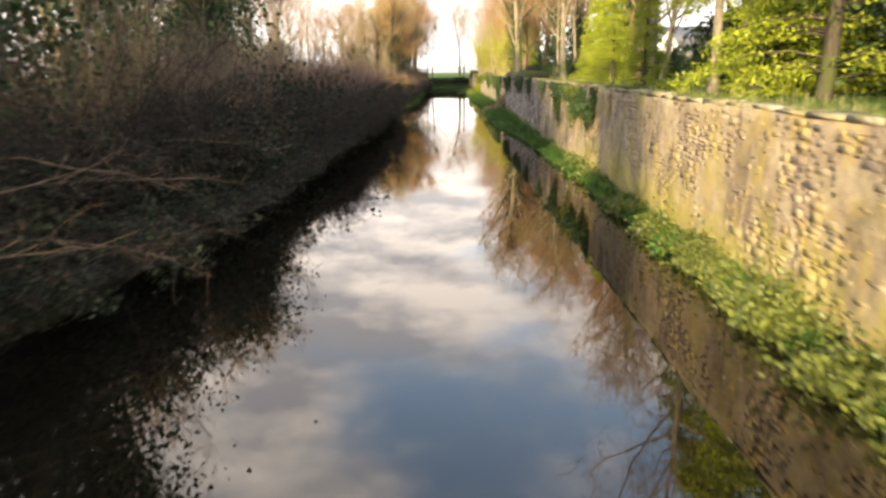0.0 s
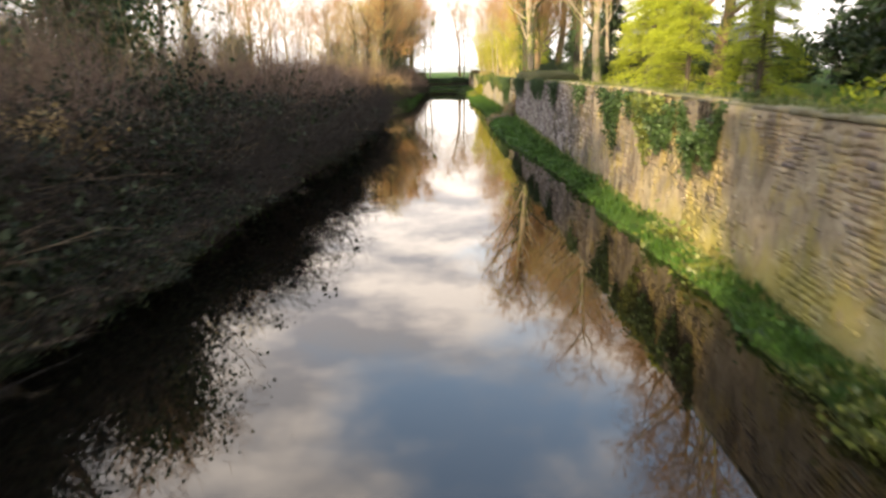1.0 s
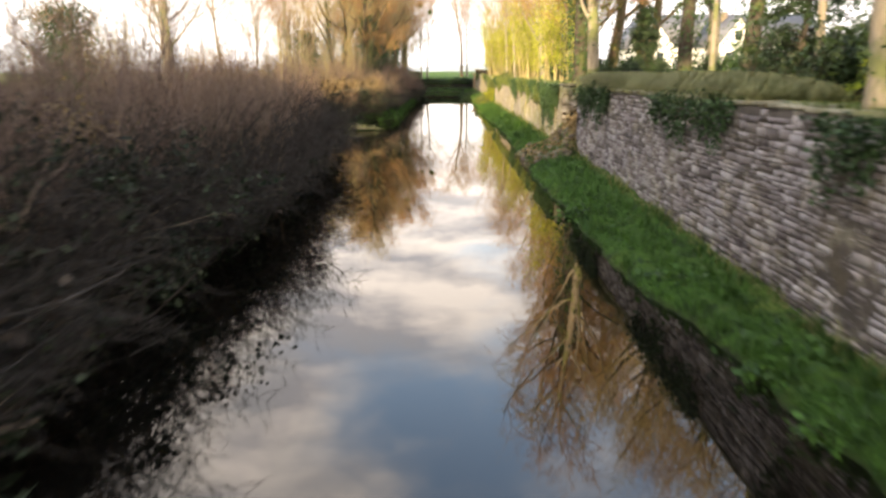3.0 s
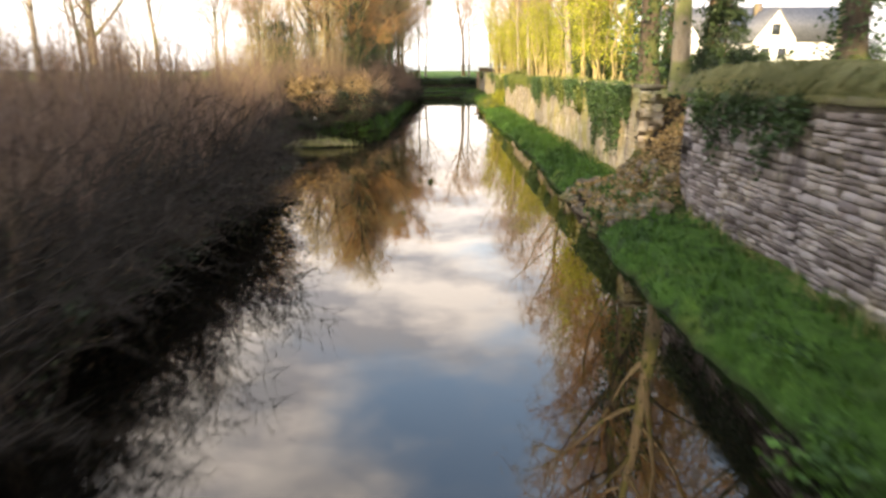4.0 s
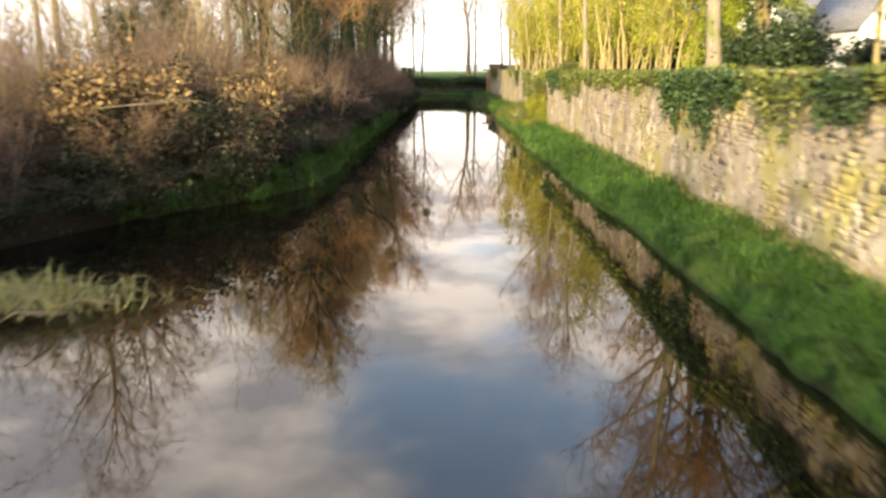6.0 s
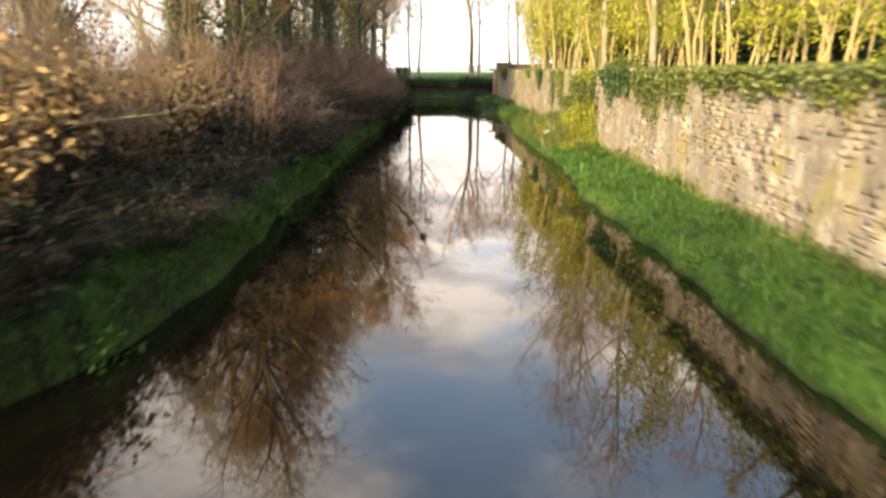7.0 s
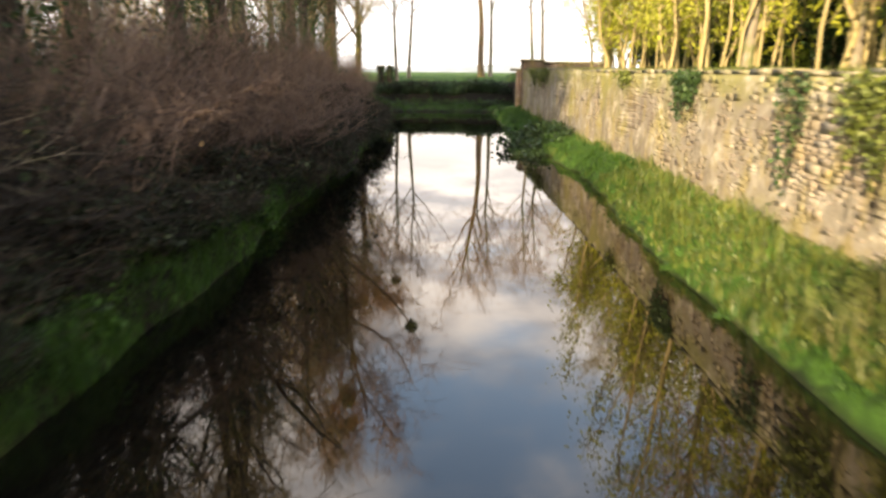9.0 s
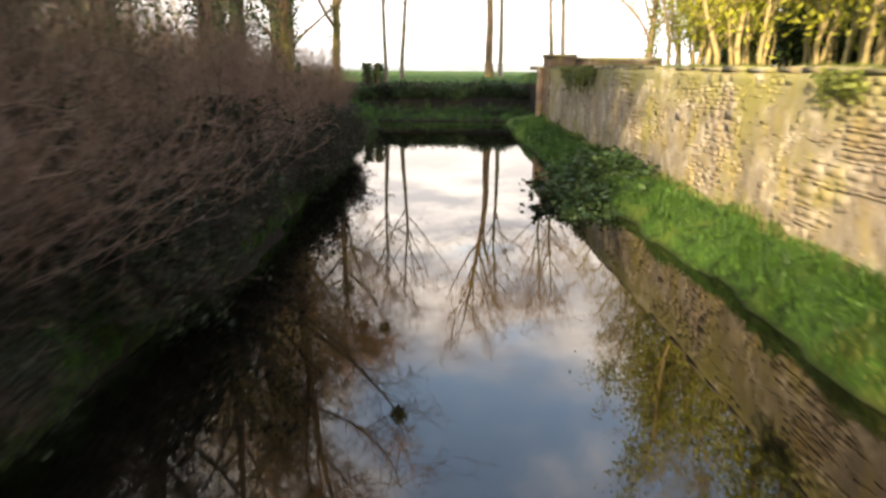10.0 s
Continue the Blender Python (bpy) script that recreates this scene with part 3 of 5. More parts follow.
wall_things = {}
for name_, y0_, y1_ in WALLS:
    w_ = thing(name_, "old rubble stone retaining wall stained with moss and lichen", "wall", kind="structure")
    wall_things[name_] = w_
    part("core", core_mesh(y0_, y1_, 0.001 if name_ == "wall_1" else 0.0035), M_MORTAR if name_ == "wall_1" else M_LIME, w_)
    heap_ = Heap()
    lo_, hi_ = NEAR_STRETCH[name_]
    count_ = 0
    for mid, z, ln, hg, proud in stone_list(y0_, y1_):
        k_ = rng.integers(len(STONE_SHAPES))
        size_ = np.array([0.12, ln, hg])
        at_ = np.array([wall_face(mid) + 0.06 - proud, mid, z])
        if lo_ < mid < hi_ and count_ < 300:
            LOOSE_STONES.append((name_, k_, at_, size_))
            count_ += 1
        else:
            v_, q_ = STONE_SHAPES[k_]
            heap_.add(v_ * size_ + at_, q=q_)
    # the broken ends, stone by stone
    for ye_ in (y0_ + 0.14, y1_ - 0.14):
        z_ = wall_foot(ye_) - 0.2
        while z_ < wall_top(ye_) - 0.1:
            hg_ = rng.uniform(0.06, 0.12)
            x_ = 4.02
            while x_ < 4.42:
                ln_ = rng.uniform(0.10, 0.24)
                v_, q_ = STONE_SHAPES[rng.integers(len(STONE_SHAPES))]
                v_ = v_ * np.array([0.30, ln_ * 1.0, hg_ * 1.02])
                v_ = np.stack([v_[:, 1], v_[:, 0] if ye_ < 50 + y0_ and ye_ == y0_ + 0.14 else -v_[:, 0], v_[:, 2]], 1)
                heap_.add(v_ + np.array([x_ + ln_ / 2, ye_ + rng.uniform(-0.02, 0.02), z_ + hg_ / 2]), q=np.concatenate([q_, q_[:, ::-1]]))
                x_ += ln_
            z_ += hg_
    rest_ = part("stonework", heap_.mesh("stonework"), M_STONE if name_ == "wall_1" else M_STONE_PALE, w_)
    tagged(rest_, kind="stuff")
    y_ = y0_
    shapes_ = []
    while y_ < y1_ - 0.3:
        ln_ = min(rng.uniform(0.45, 0.9), y1_ - y_)
        h_ = Heap()
        f_, t_ = wall_face(y_), wall_top(y_ + ln_ / 2)
        box(h_, (f_ - 0.012 + rng.uniform(-0.008, 0.008), y_ + 0.004, t_ - 0.04), (f_ + 0.46, y_ + ln_ - 0.004, t_ + rng.uniform(0.005, 0.035)), 0.012)
        part("coping_stone", h_.mesh("coping_stone"), M_COPING, w_)
        y_ += ln_

# ---------------------------------------------------------------- shrubs and trees


def canes(heap, n, spread, reach, height, radius, arch=0.7, pts=5, base=(0.0, 0.0)):
    """Arching canes from a common foot. Gives their paths."""
    a = rng.uniform(0, 2 * np.pi, n)
    r = np.sqrt(rng.uniform(0, 1, n))
    foot = np.stack([base[0] + spread[0] * r * np.cos(a), base[1] + spread[1] * r * np.sin(a), np.full(n, -0.25)], 1)
    b = a + rng.normal(0, 0.8, n)
    out = np.stack([np.cos(b), np.sin(b), np.zeros(n)], 1) * (reach * rng.uniform(0.15, 1.0, n))[:, None]
    h = height * rng.uniform(0.45, 1.1, n)
    s = np.linspace(0, 1, pts)
    p = foot[:, None] + out[:, None] * (s ** 1.3)[None, :, None]
    z = h[:, None] * (1.35 * s - arch * 0.75 * s ** 2.4)[None]
    p[..., 2] += z
    p[:, 1:] += rng.normal(0, 0.035, (n, pts - 1, 3)) * height * 0.5
    rad = radius * rng.uniform(0.6, 1.3, n)[:, None] * np.linspace(1.0, 0.25, pts)[None]
    sticks(heap, p, rad)
    return p


def side_twigs(heap, paths, n, length, radius, up=0.25, pts=3):
    """Short twigs that leave the given paths at random places."""
    i = rng.integers(0, len(paths), n)
    j = rng.uniform(0.25, 1.0, n) * (paths.shape[1] - 1.001)
    k0 = j.astype(int)
    w = (j - k0)[:, None]
    st = paths[i, k0] * (1 - w) + paths[i, k0 + 1] * w
    along = unit(paths[i, k0 + 1] - paths[i, k0])
    d = unit(along * 0.7 + rng.normal(size=(n, 3)) * 0.75 + np.array([0, 0, up]))
    L = (length * rng.uniform(0.35, 1.2, n))[:, None]
    mid = st + d * L * 0.5
    d2 = unit(d + rng.normal(size=(n, 3)) * 0.35 + np.array([0, 0, up * 0.4]))
    tip = mid + d2 * L * 0.5
    spikes(heap, st, None if pts == 2 else mid, tip, radius * rng.uniform(0.7, 1.2, n))
    return np.stack([st, mid, tip], 1)


def on_paths(paths, n, jitter):
    i = rng.integers(0, len(paths), n)
    j = rng.uniform(0.1, 1.0, n) * (paths.shape[1] - 1.001)
    k0 = j.astype(int)
    w = (j - k0)[:, None]
    return paths[i, k0] * (1 - w) + paths[i, k0 + 1] * w + rng.normal(0, jitter, (n, 3))


def clusters(paths, n, per, spread):
    """Places of leaves that sit together in sprays."""
    c = on_paths(paths, n, 0.03)
    return (c[:, None] + rng.normal(0, spread, (n, per, 3))).reshape(-1, 3)


def bramble(label, leaf_mat, n_leaf=3500, height=1.9, reach=1.5, cane=None):
    """A bramble mound: a lumpy dome of winter leaves over dark canes, with long runners arching out of it."""
    ob = thing("bramble_bush", label, "bush", "brambles on the bank")
    h = Heap()
    p = canes(h, 55, (0.9, 1.2), reach, height, 0.012, arch=0.95, pts=6)
    t1 = side_twigs(h, p, 300, 0.8, 0.0075, 0.12)
    side_twigs(h, t1, 420, 0.42, 0.005, 0.15, 2)
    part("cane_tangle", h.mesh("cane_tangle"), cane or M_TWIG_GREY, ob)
    run = Heap()
    r1 = canes(run, 16, (0.8, 1.0), reach * 1.25, height * 1.05, 0.009, arch=1.05, pts=7)
    side_twigs(run, r1, 70, 0.5, 0.005, 0.1, 2)
    part("runner", run.mesh("runner"), M_TWIG, ob, "pale arching bramble runners")
    m = n_leaf // 15
    d = unit(np.stack([rng.normal(size=m), rng.normal(size=m), np.abs(rng.normal(0.15, 0.7, m)) - 0.22], 1))
    a = np.arctan2(d[:, 1], d[:, 0])
    ph = rng.uniform(0, 6, 4)
    lump = 0.86 + 0.14 * np.sin(2 * a + ph[0]) + 0.12 * np.sin(5 * a + ph[1] + 3 * d[:, 2]) + 0.10 * np.sin(9 * d[:, 2] + ph[2] + a)
    c = d * np.array([reach * 0.85, reach * 0.95, height * 0.82]) * (lump * (1 - 0.28 * rng.beta(1, 2.2, m)))[:, None]
    c = (c[:, None] + rng.normal(0, 0.075, (m, 15, 3))).reshape(-1, 3)
    lf = Heap()
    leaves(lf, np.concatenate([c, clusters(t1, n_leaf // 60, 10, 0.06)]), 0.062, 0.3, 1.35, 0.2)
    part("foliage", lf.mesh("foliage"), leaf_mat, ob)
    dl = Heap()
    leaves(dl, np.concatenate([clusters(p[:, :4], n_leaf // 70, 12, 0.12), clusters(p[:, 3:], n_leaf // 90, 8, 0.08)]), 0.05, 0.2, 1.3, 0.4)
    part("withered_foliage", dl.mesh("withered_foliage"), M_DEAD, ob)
    return ob


def scrub(label, twig_mat, height=3.0, n=75, gold=False, dense=1.0):
    """Upright leafless scrub of many thin stems."""
    ob = thing("bare_shrub", label, "shrub", "bare scrub on the bank")
    h = Heap()
    p = canes(h, n, (1.0, 1.4), 1.0, height, 0.012, arch=0.35, pts=5)
    t1 = side_twigs(h, p, int(560 * dense), 0.9, 0.0065, 0.6)
    side_twigs(h, t1, int(1150 * dense), 0.45, 0.0052, 0.5, 2)
    part("brushwood", h.mesh("brushwood"), M_TWIG_GOLD if gold else twig_mat, ob)
    dl = Heap()
    leaves(dl, on_paths(p[:, :3], 260, 0.15), 0.05, 0.2, 1.3, 0.4)
    part("withered_foliage", dl.mesh("withered_foliage"), M_DEAD, ob)
    return ob


def bare_tree(label, height, girth, bark, twig, ivy=0.0, fork=0.35, spread=0.5, fine=2200, balls=0, name="bare_tree", lean=(0, 0), bushy=1.0, spill=0.3):
    """Trunk, limbs, branches and twigs; ivy on the trunk and mistletoe where it has them."""
    ob = thing(name, label, "tree", "trees along the canal")
    tr = Heap()
    n = 12
    trunk = curve_path((0, 0, -0.3), (lean[0], lean[1], 1), height * 0.86, n, 0.05, 0.1)
    tr_r = girth * np.linspace(1, 0.12, n) ** 0.9
    tr_r[0] *= 1.35
    sticks(tr, trunk[None], tr_r[None], 9)
    limbs = []
    nl = 15
    for i in range(nl):
        u = fork + (0.98 - fork) * (i + rng.uniform(0, 0.8)) / nl
        kf = u * (n - 1)
        k0 = min(int(kf), n - 2)
        st = trunk[k0] + (trunk[k0 + 1] - trunk[k0]) * (kf - k0)
        a = i * 2.4 + rng.uniform(-0.5, 0.5)
        L = height * (0.16 + 0.34 * (1 - u)) * rng.uniform(0.8, 1.2)
        way = (math.cos(a) * spread, math.sin(a) * spread, rng.uniform(0.35, 0.9))
        lp = curve_path(st, way, L, 7, 0.14, 0.10)
        limbs.append(lp)
        r0 = girth * (0.42 - 0.26 * u)
        sticks(tr, lp[None], (r0 * np.linspace(1, 0.22, 7))[None], 6)
    part("trunk", tr.mesh("trunk", True), bark, ob)
    limbs = np.array(limbs)
    c = Heap()
    b1 = side_twigs(c, limbs, int(170 * bushy), height * 0.16, girth * 0.07, 0.3, 3)
    b2 = side_twigs(c, b1, int(620 * bushy), height * 0.09, girth * 0.036, 0.3, 2)
    side_twigs(c, b2, fine, height * 0.055, max(girth * 0.024, 0.006), 0.3, 2)
    part("crown", c.mesh("crown"), twig, ob)
    if ivy:
        iv = Heap()
        m = int(2000 * ivy)
        u = rng.uniform(0, 0.62 if ivy < 3 else 0.98, m) * (n - 1)
        k0 = u.astype(int)
        cc = trunk[k0] + (trunk[k0 + 1] - trunk[k0]) * (u - k0)[:, None]
        aa = rng.uniform(0, 2 * np.pi, m)
        rr = (girth * 1.05 + rng.gamma(2.0, min(0.09 * ivy, spill), m))
        cc = cc + np.stack([np.cos(aa) * rr, np.sin(aa) * rr, rng.normal(0, 0.1, m)], 1)
        leaves(iv, cc, 0.085, 0.2, 1.2, 0.5)
        part("ivy", iv.mesh("ivy"), M_IVY, ob, "dark green ivy climbing the trunk")
    for _ in range(balls):
        bh = Heap()
        lp = limbs[rng.integers(2, len(limbs))]
        at = lp[rng.integers(3, 6)]
        m = 420
        d = unit(rng.normal(size=(m, 3)))
        R = rng.uniform(0.22, 0.42)
        pth = np.stack([np.tile(at, (m, 1)), at + d * R * 0.6, at + d * R * rng.uniform(0.85, 1.1, (m, 1)) + rng.normal(0, 0.03, (m, 3))], 1)
        sticks(bh, pth, np.tile([0.006, 0.004, 0.003], (m, 1)))
        leaves(bh, pth[:, 2], 0.05, 0, 1.6)
        part("mistletoe", bh.mesh("mistletoe"), M_IVY_SUN, ob, "round olive mistletoe clump")
    return ob


def conifer(label, height, radius, leaf_mat, n=9000, size=0.13):
    """A broad evergreen: whorls of drooping boughs covered in flat sprays."""
    ob = thing("conifer", label, "tree", "evergreens behind the wall")
    tr = Heap()
    trunk = curve_path((0, 0, -0.2), (0, 0, 1), height, 8, 0.02, 0.1)
    sticks(tr, trunk[None], (0.16 * np.linspace(1, 0.08, 8))[None], 7)
    nb = 150
    u = rng.uniform(0.02, 0.97, nb)
    a = rng.uniform(0, 2 * np.pi, nb)
    L = radius * (1.02 - u) ** 0.75 * rng.uniform(0.75, 1.15, nb) + 0.2
    st = np.stack([np.zeros(nb), np.zeros(nb), u * height], 1)
    s = np.linspace(0, 1, 5)
    out = np.stack([np.cos(a), np.sin(a), np.zeros(nb)], 1)
    p = st[:, None] + out[:, None] * (L[:, None] * s)[..., None]
    p[..., 2] += L[:, None] * (0.35 * s - 0.55 * s ** 2)
    part("trunk", tr.mesh("trunk"), M_BARK_DARK, ob)
    bw = Heap()
    sticks(bw, p, np.tile(0.03 * np.linspace(1, 0.2, 5), (nb, 1)))
    tagged(part("branchwork", bw.mesh("branchwork"), M_BARK_DARK, ob), kind="stuff")
    lf = Heap()
    i = rng.integers(0, nb, n)
    w = rng.beta(2.2, 1.0, n)
    c = st[i] + out[i] * (L[i] * w)[:, None]
    c[:, 2] += L[i] * (0.35 * w - 0.55 * w ** 2)
    side = np.stack([-out[i, 1], out[i, 0], np.zeros(n)], 1)
    c += side * rng.normal(0, 0.16, (n, 1)) * (0.5 + w[:, None]) + rng.normal(0, 0.06, (n, 3))
    leaves(lf, c, size, 0.35, 3.2, 0.9)
    part("crown", lf.mesh("crown"), leaf_mat, ob)
    return ob


def evergreen_bush(name, label, w, h, leaf_mat, n=6000, size=0.09, category="bush"):
    """A rounded uneven leafy bush on several stems."""
    ob = thing(name, label, category)
    st = Heap()
    nc = 12 if n < 500 else 50
    p = canes(st, nc, (w * 0.35, w * 0.35), w * 0.75, h, 0.008 if n < 500 else 0.02, arch=0.6, pts=5)
    t1 = side_twigs(st, p, nc * 6, w * 0.35, 0.006, 0.3)
    part("cane_tangle", st.mesh("cane_tangle"), M_TWIG_GREY, ob)
    lf = Heap()
    leaves(lf, np.concatenate([on_paths(t1, n * 2 // 3, 0.09), on_paths(p, n // 3, 0.15)]), size, 0.3, 1.5, 0.3)
    part("foliage", lf.mesh("foliage"), leaf_mat, ob)
    return ob


def thicket(label, height, n_stem=15, n_leaf=7500):
    """Sunlit thicket of slim pale stems with yellow-green foliage."""
    ob = thing("thicket", label, "shrub", "sunlit thicket behind the wall")
    st = Heap()
    p = canes(st, n_stem, (0.9, 1.2), 1.3, height, 0.04, arch=0.3, pts=6)
    for q_ in p:
        s1 = Heap()
        sticks(s1, q_[None], (0.04 * rng.uniform(0.7, 1.3) * np.linspace(1, 0.3, 6))[None], 5)
        part("stem", s1.mesh("stem", True), M_TWIG_GOLD, ob)
    tw = Heap()
    t1 = side_twigs(tw, p, 420, 0.9, 0.009, 0.3)
    part("brushwood", tw.mesh("brushwood"), M_TWIG_GOLD, ob)
    lf = Heap()
    leaves(lf, on_paths(t1, n_leaf, 0.14), 0.038, 0.1, 3.0, 0.9)
    part("foliage", lf.mesh("foliage"), M_BAMBOO, ob)
    return ob


def put(ob, x, y, scale=1.0, turn=0.0, tall=1.0, dz=0.0, lean=(0, 0)):
    m = pose(x, y, float(land(x, y)) + dz, lean[0], lean[1], turn) @ Matrix.Diagonal((scale, scale, scale * tall, 1))
    return m


class Kind:
    """First use places the original, later ones copies of it."""

    def __init__(self, obs):
        self.obs, self.used = obs, [False] * len(obs)

    def at(self, i, *a, **kw):
        i %= len(self.obs)
        m = put(None, *a, **kw)
        if not self.used[i]:
            self.used[i] = True
            self.obs[i].matrix_basis = m
            return self.obs[i]
        ob = copy_thing(self.obs[i], Matrix())
        ob.matrix_basis = m
        return ob


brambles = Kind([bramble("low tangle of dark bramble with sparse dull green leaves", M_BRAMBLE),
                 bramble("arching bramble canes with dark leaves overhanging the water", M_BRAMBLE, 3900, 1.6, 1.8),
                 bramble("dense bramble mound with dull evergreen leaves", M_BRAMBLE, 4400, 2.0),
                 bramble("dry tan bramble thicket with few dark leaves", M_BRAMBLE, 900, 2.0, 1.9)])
scrubs = Kind([scrub("leafless reddish-brown scrub on the bank", M_TWIG_RED),
               scrub("leafless grey-brown scrub of upright stems", M_TWIG, 3.2),
               scrub("purplish bare twiggy shrub on the bank", M_TWIG_RED, 2.7, 90),
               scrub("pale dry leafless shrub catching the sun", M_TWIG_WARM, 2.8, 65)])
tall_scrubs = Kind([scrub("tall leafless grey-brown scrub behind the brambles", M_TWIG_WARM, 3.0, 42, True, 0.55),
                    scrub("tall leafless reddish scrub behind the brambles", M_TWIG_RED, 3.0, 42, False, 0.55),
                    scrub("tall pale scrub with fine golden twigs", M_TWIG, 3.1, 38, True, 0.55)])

def upright_brush(label, twig_mat, height=2.0, n=95):
    """A stand of straight slim shoots that rise side by side, with short steep twigs."""
    ob = thing("bare_shrub", label, "shrub", "bare scrub on the bank")
    h = Heap()
    p = canes(h, n, (1.0, 1.3), 0.45, height, 0.011, arch=0.12, pts=5)
    t1 = side_twigs(h, p, 420, 0.55, 0.006, 1.1)
    side_twigs(h, t1, 700, 0.28, 0.0045, 0.8, 2)
    part("brushwood", h.mesh("brushwood"), twig_mat, ob)
    dl = Heap()
    leaves(dl, on_paths(p[:, :3], 200, 0.15), 0.05, 0.2, 1.3, 0.4)
    part("withered_foliage", dl.mesh("withered_foliage"), M_DEAD, ob)
    return ob


def sweeping_brush(label, twig_mat, n=46, length=2.6):
    """Long thin boughs that sweep out low over the bank, all much the same way."""
    ob = thing("leaning_shrub", label, "shrub", "bare scrub on the bank")
    h = Heap()
    foot = np.stack([rng.uniform(-1.3, 0.3, n), rng.uniform(-1.2, 1.2, n), np.full(n, -0.2)], 1)
    L = length * rng.uniform(0.55, 1.1, n)
    out = np.stack([rng.uniform(0.1, 0.75, n), rng.uniform(0.35, 0.95, n), rng.uniform(0.35, 1.0, n)], 1)
    out = unit(out) * L[:, None]
    s_ = np.linspace(0, 1, 6)
    p = foot[:, None] + out[:, None] * s_[None, :, None]
    p[..., 2] += 0.55 * np.sin(s_ * 2.3)[None] * rng.uniform(0.3, 1.1, n)[:, None]
    p[:, 1:] += rng.normal(0, 0.045, (n, 5, 3))
    sticks(h, p, 0.013 * rng.uniform(0.6, 1.4, n)[:, None] * np.linspace(1.0, 0.3, 6)[None])
    t1 = side_twigs(h, p, 460, 0.75, 0.0062, 0.15)
    side_twigs(h, t1, 900, 0.36, 0.0046, 0.1, 2)
    part("brushwood", h.mesh("brushwood"), twig_mat, ob)
    dl = Heap()
    leaves(dl, on_paths(p[:, :3], 320, 0.2), 0.05, 0.2, 1.3, 0.4)
    part("withered_foliage", dl.mesh("withered_foliage"), M_DEAD, ob)
    return ob


reeds = Kind([upright_brush("stand of straight reddish-brown shoots by the water", M_TWIG_RED),
              upright_brush("stand of straight grey-brown shoots by the water", M_TWIG, 2.1, 80)])
sweeps = Kind([sweeping_brush("purplish thin boughs sweeping low over the bank", M_TWIG_RED),
               sweeping_brush("dark tangle of thin leaning boughs", M_TWIG_GREY, 52, 2.3)])

r2 = random.Random(4)


def row(kind, which, y0, y1, gap, off, size, tall=(0.8, 1.0), dz=-0.12, turn=(0, 360)):
    """Shrubs of one kind along the left bank, off metres behind the water's edge."""
    y = y0 + r2.uniform(0, gap)
    while y < y1:
        if r2.random() < 0.1:   # a gap in the row
            y += 0.6 * gap
        kind.at(r2.choice(which), float(left_edge(y)) - r2.uniform(*off), y, r2.uniform(*size), r2.uniform(*turn), r2.uniform(*tall) * (1 + 0.2 * math.sin(0.9 * y + 3 * off[0]) + 0.15 * math.sin(2.3 * y)), dz)
        y += gap * r2.uniform(0.75, 1.25)


# dark tangle at the start
row(brambles, (1, 0), -4, 17, 1.3, (0.3, 0.6), (0.7, 0.95), (0.5, 0.8))
row(brambles, (2, 0, 3), -4, 17, 1.5, (1.5, 2.1), (0.9, 1.15), (0.7, 0.95))
row(sweeps, (1,), -4, 17, 1.5, (1.0, 1.8), (0.85, 1.1), (0.9, 1.2), turn=(-40, 40))
row(scrubs, (1, 1, 0), -4, 17, 2.0, (2.6, 3.6), (0.85, 1.0), (0.8, 1.0))
row(tall_scrubs, (1, 2), -4, 17, 2.6, (4.4, 6.0), (1.1, 1.35), (0.8, 0.95))
# leafy mounds, reddish brush behind them
row(brambles, (2, 2, 1), 17, 36, 1.5, (0.6, 1.0), (0.8, 1.05), (0.5, 0.75))
for x_, yy_, s_ in ((-4.7, 26.4, 1.5), (-5.0, 22.2, 1.4), (-4.6, 30.6, 1.25), (-5.2, 18.6, 1.3), (-5.0, 13.0, 1.2), (-4.1, 87.6, 1.0), (-4.3, 91.4, 1.05), (-4.2, 79.0, 0.8)):
    brambles.at(2, x_, yy_, s_, 40 * yy_, 0.95, -0.15)
row(brambles, (2, 0), 17, 36, 1.9, (2.0, 2.7), (1.0, 1.2), (0.8, 1.0))
row(scrubs, (0, 2), 25, 36, 1.5, (1.3, 2.6), (0.75, 0.95), (0.85, 1.05))
row(scrubs, (0, 1), 17, 36, 2.1, (3.2, 4.2), (0.8, 1.0), (0.8, 0.95))
row(tall_scrubs, (0, 2), 17, 34, 4.0, (5.0, 7.0), (1.15, 1.45), (0.85, 1.0))
# straight shoots above low dark bramble
row(brambles, (1, 0), 36, 47.5, 1.2, (0.3, 0.7), (0.75, 0.95), (0.6, 0.85))
row(sweeps, (1,), 17, 47, 1.3, (0.1, 0.6), (0.75, 1.0), (0.8, 1.1), turn=(-80, -25))
row(reeds, (0, 1, 0), 36, 47.5, 0.95, (0.7, 1.5), (0.85, 1.05), (0.85, 1.05))
row(reeds, (0, 0, 1), 36, 47.5, 1.2, (2.0, 3.0), (0.9, 1.05), (0.85, 1.05))
row(scrubs, (0, 2), 36, 47.5, 2.2, (3.6, 4.8), (0.7, 0.8), (0.8, 0.95))
# low red scrub round the bay
row(brambles, (0, 3, 1), 47.5, 59, 1.5, (0.5, 0.9), (0.55, 0.8), (0.45, 0.7))
row(scrubs, (0, 2, 3, 0), 48, 60, 1.3, (0.8, 1.4), (0.55, 0.7), (0.8, 1.0))
row(scrubs, (0, 2, 0, 1), 48, 64, 1.5, (2.0, 3.2), (0.65, 0.8), (0.85, 1.05))
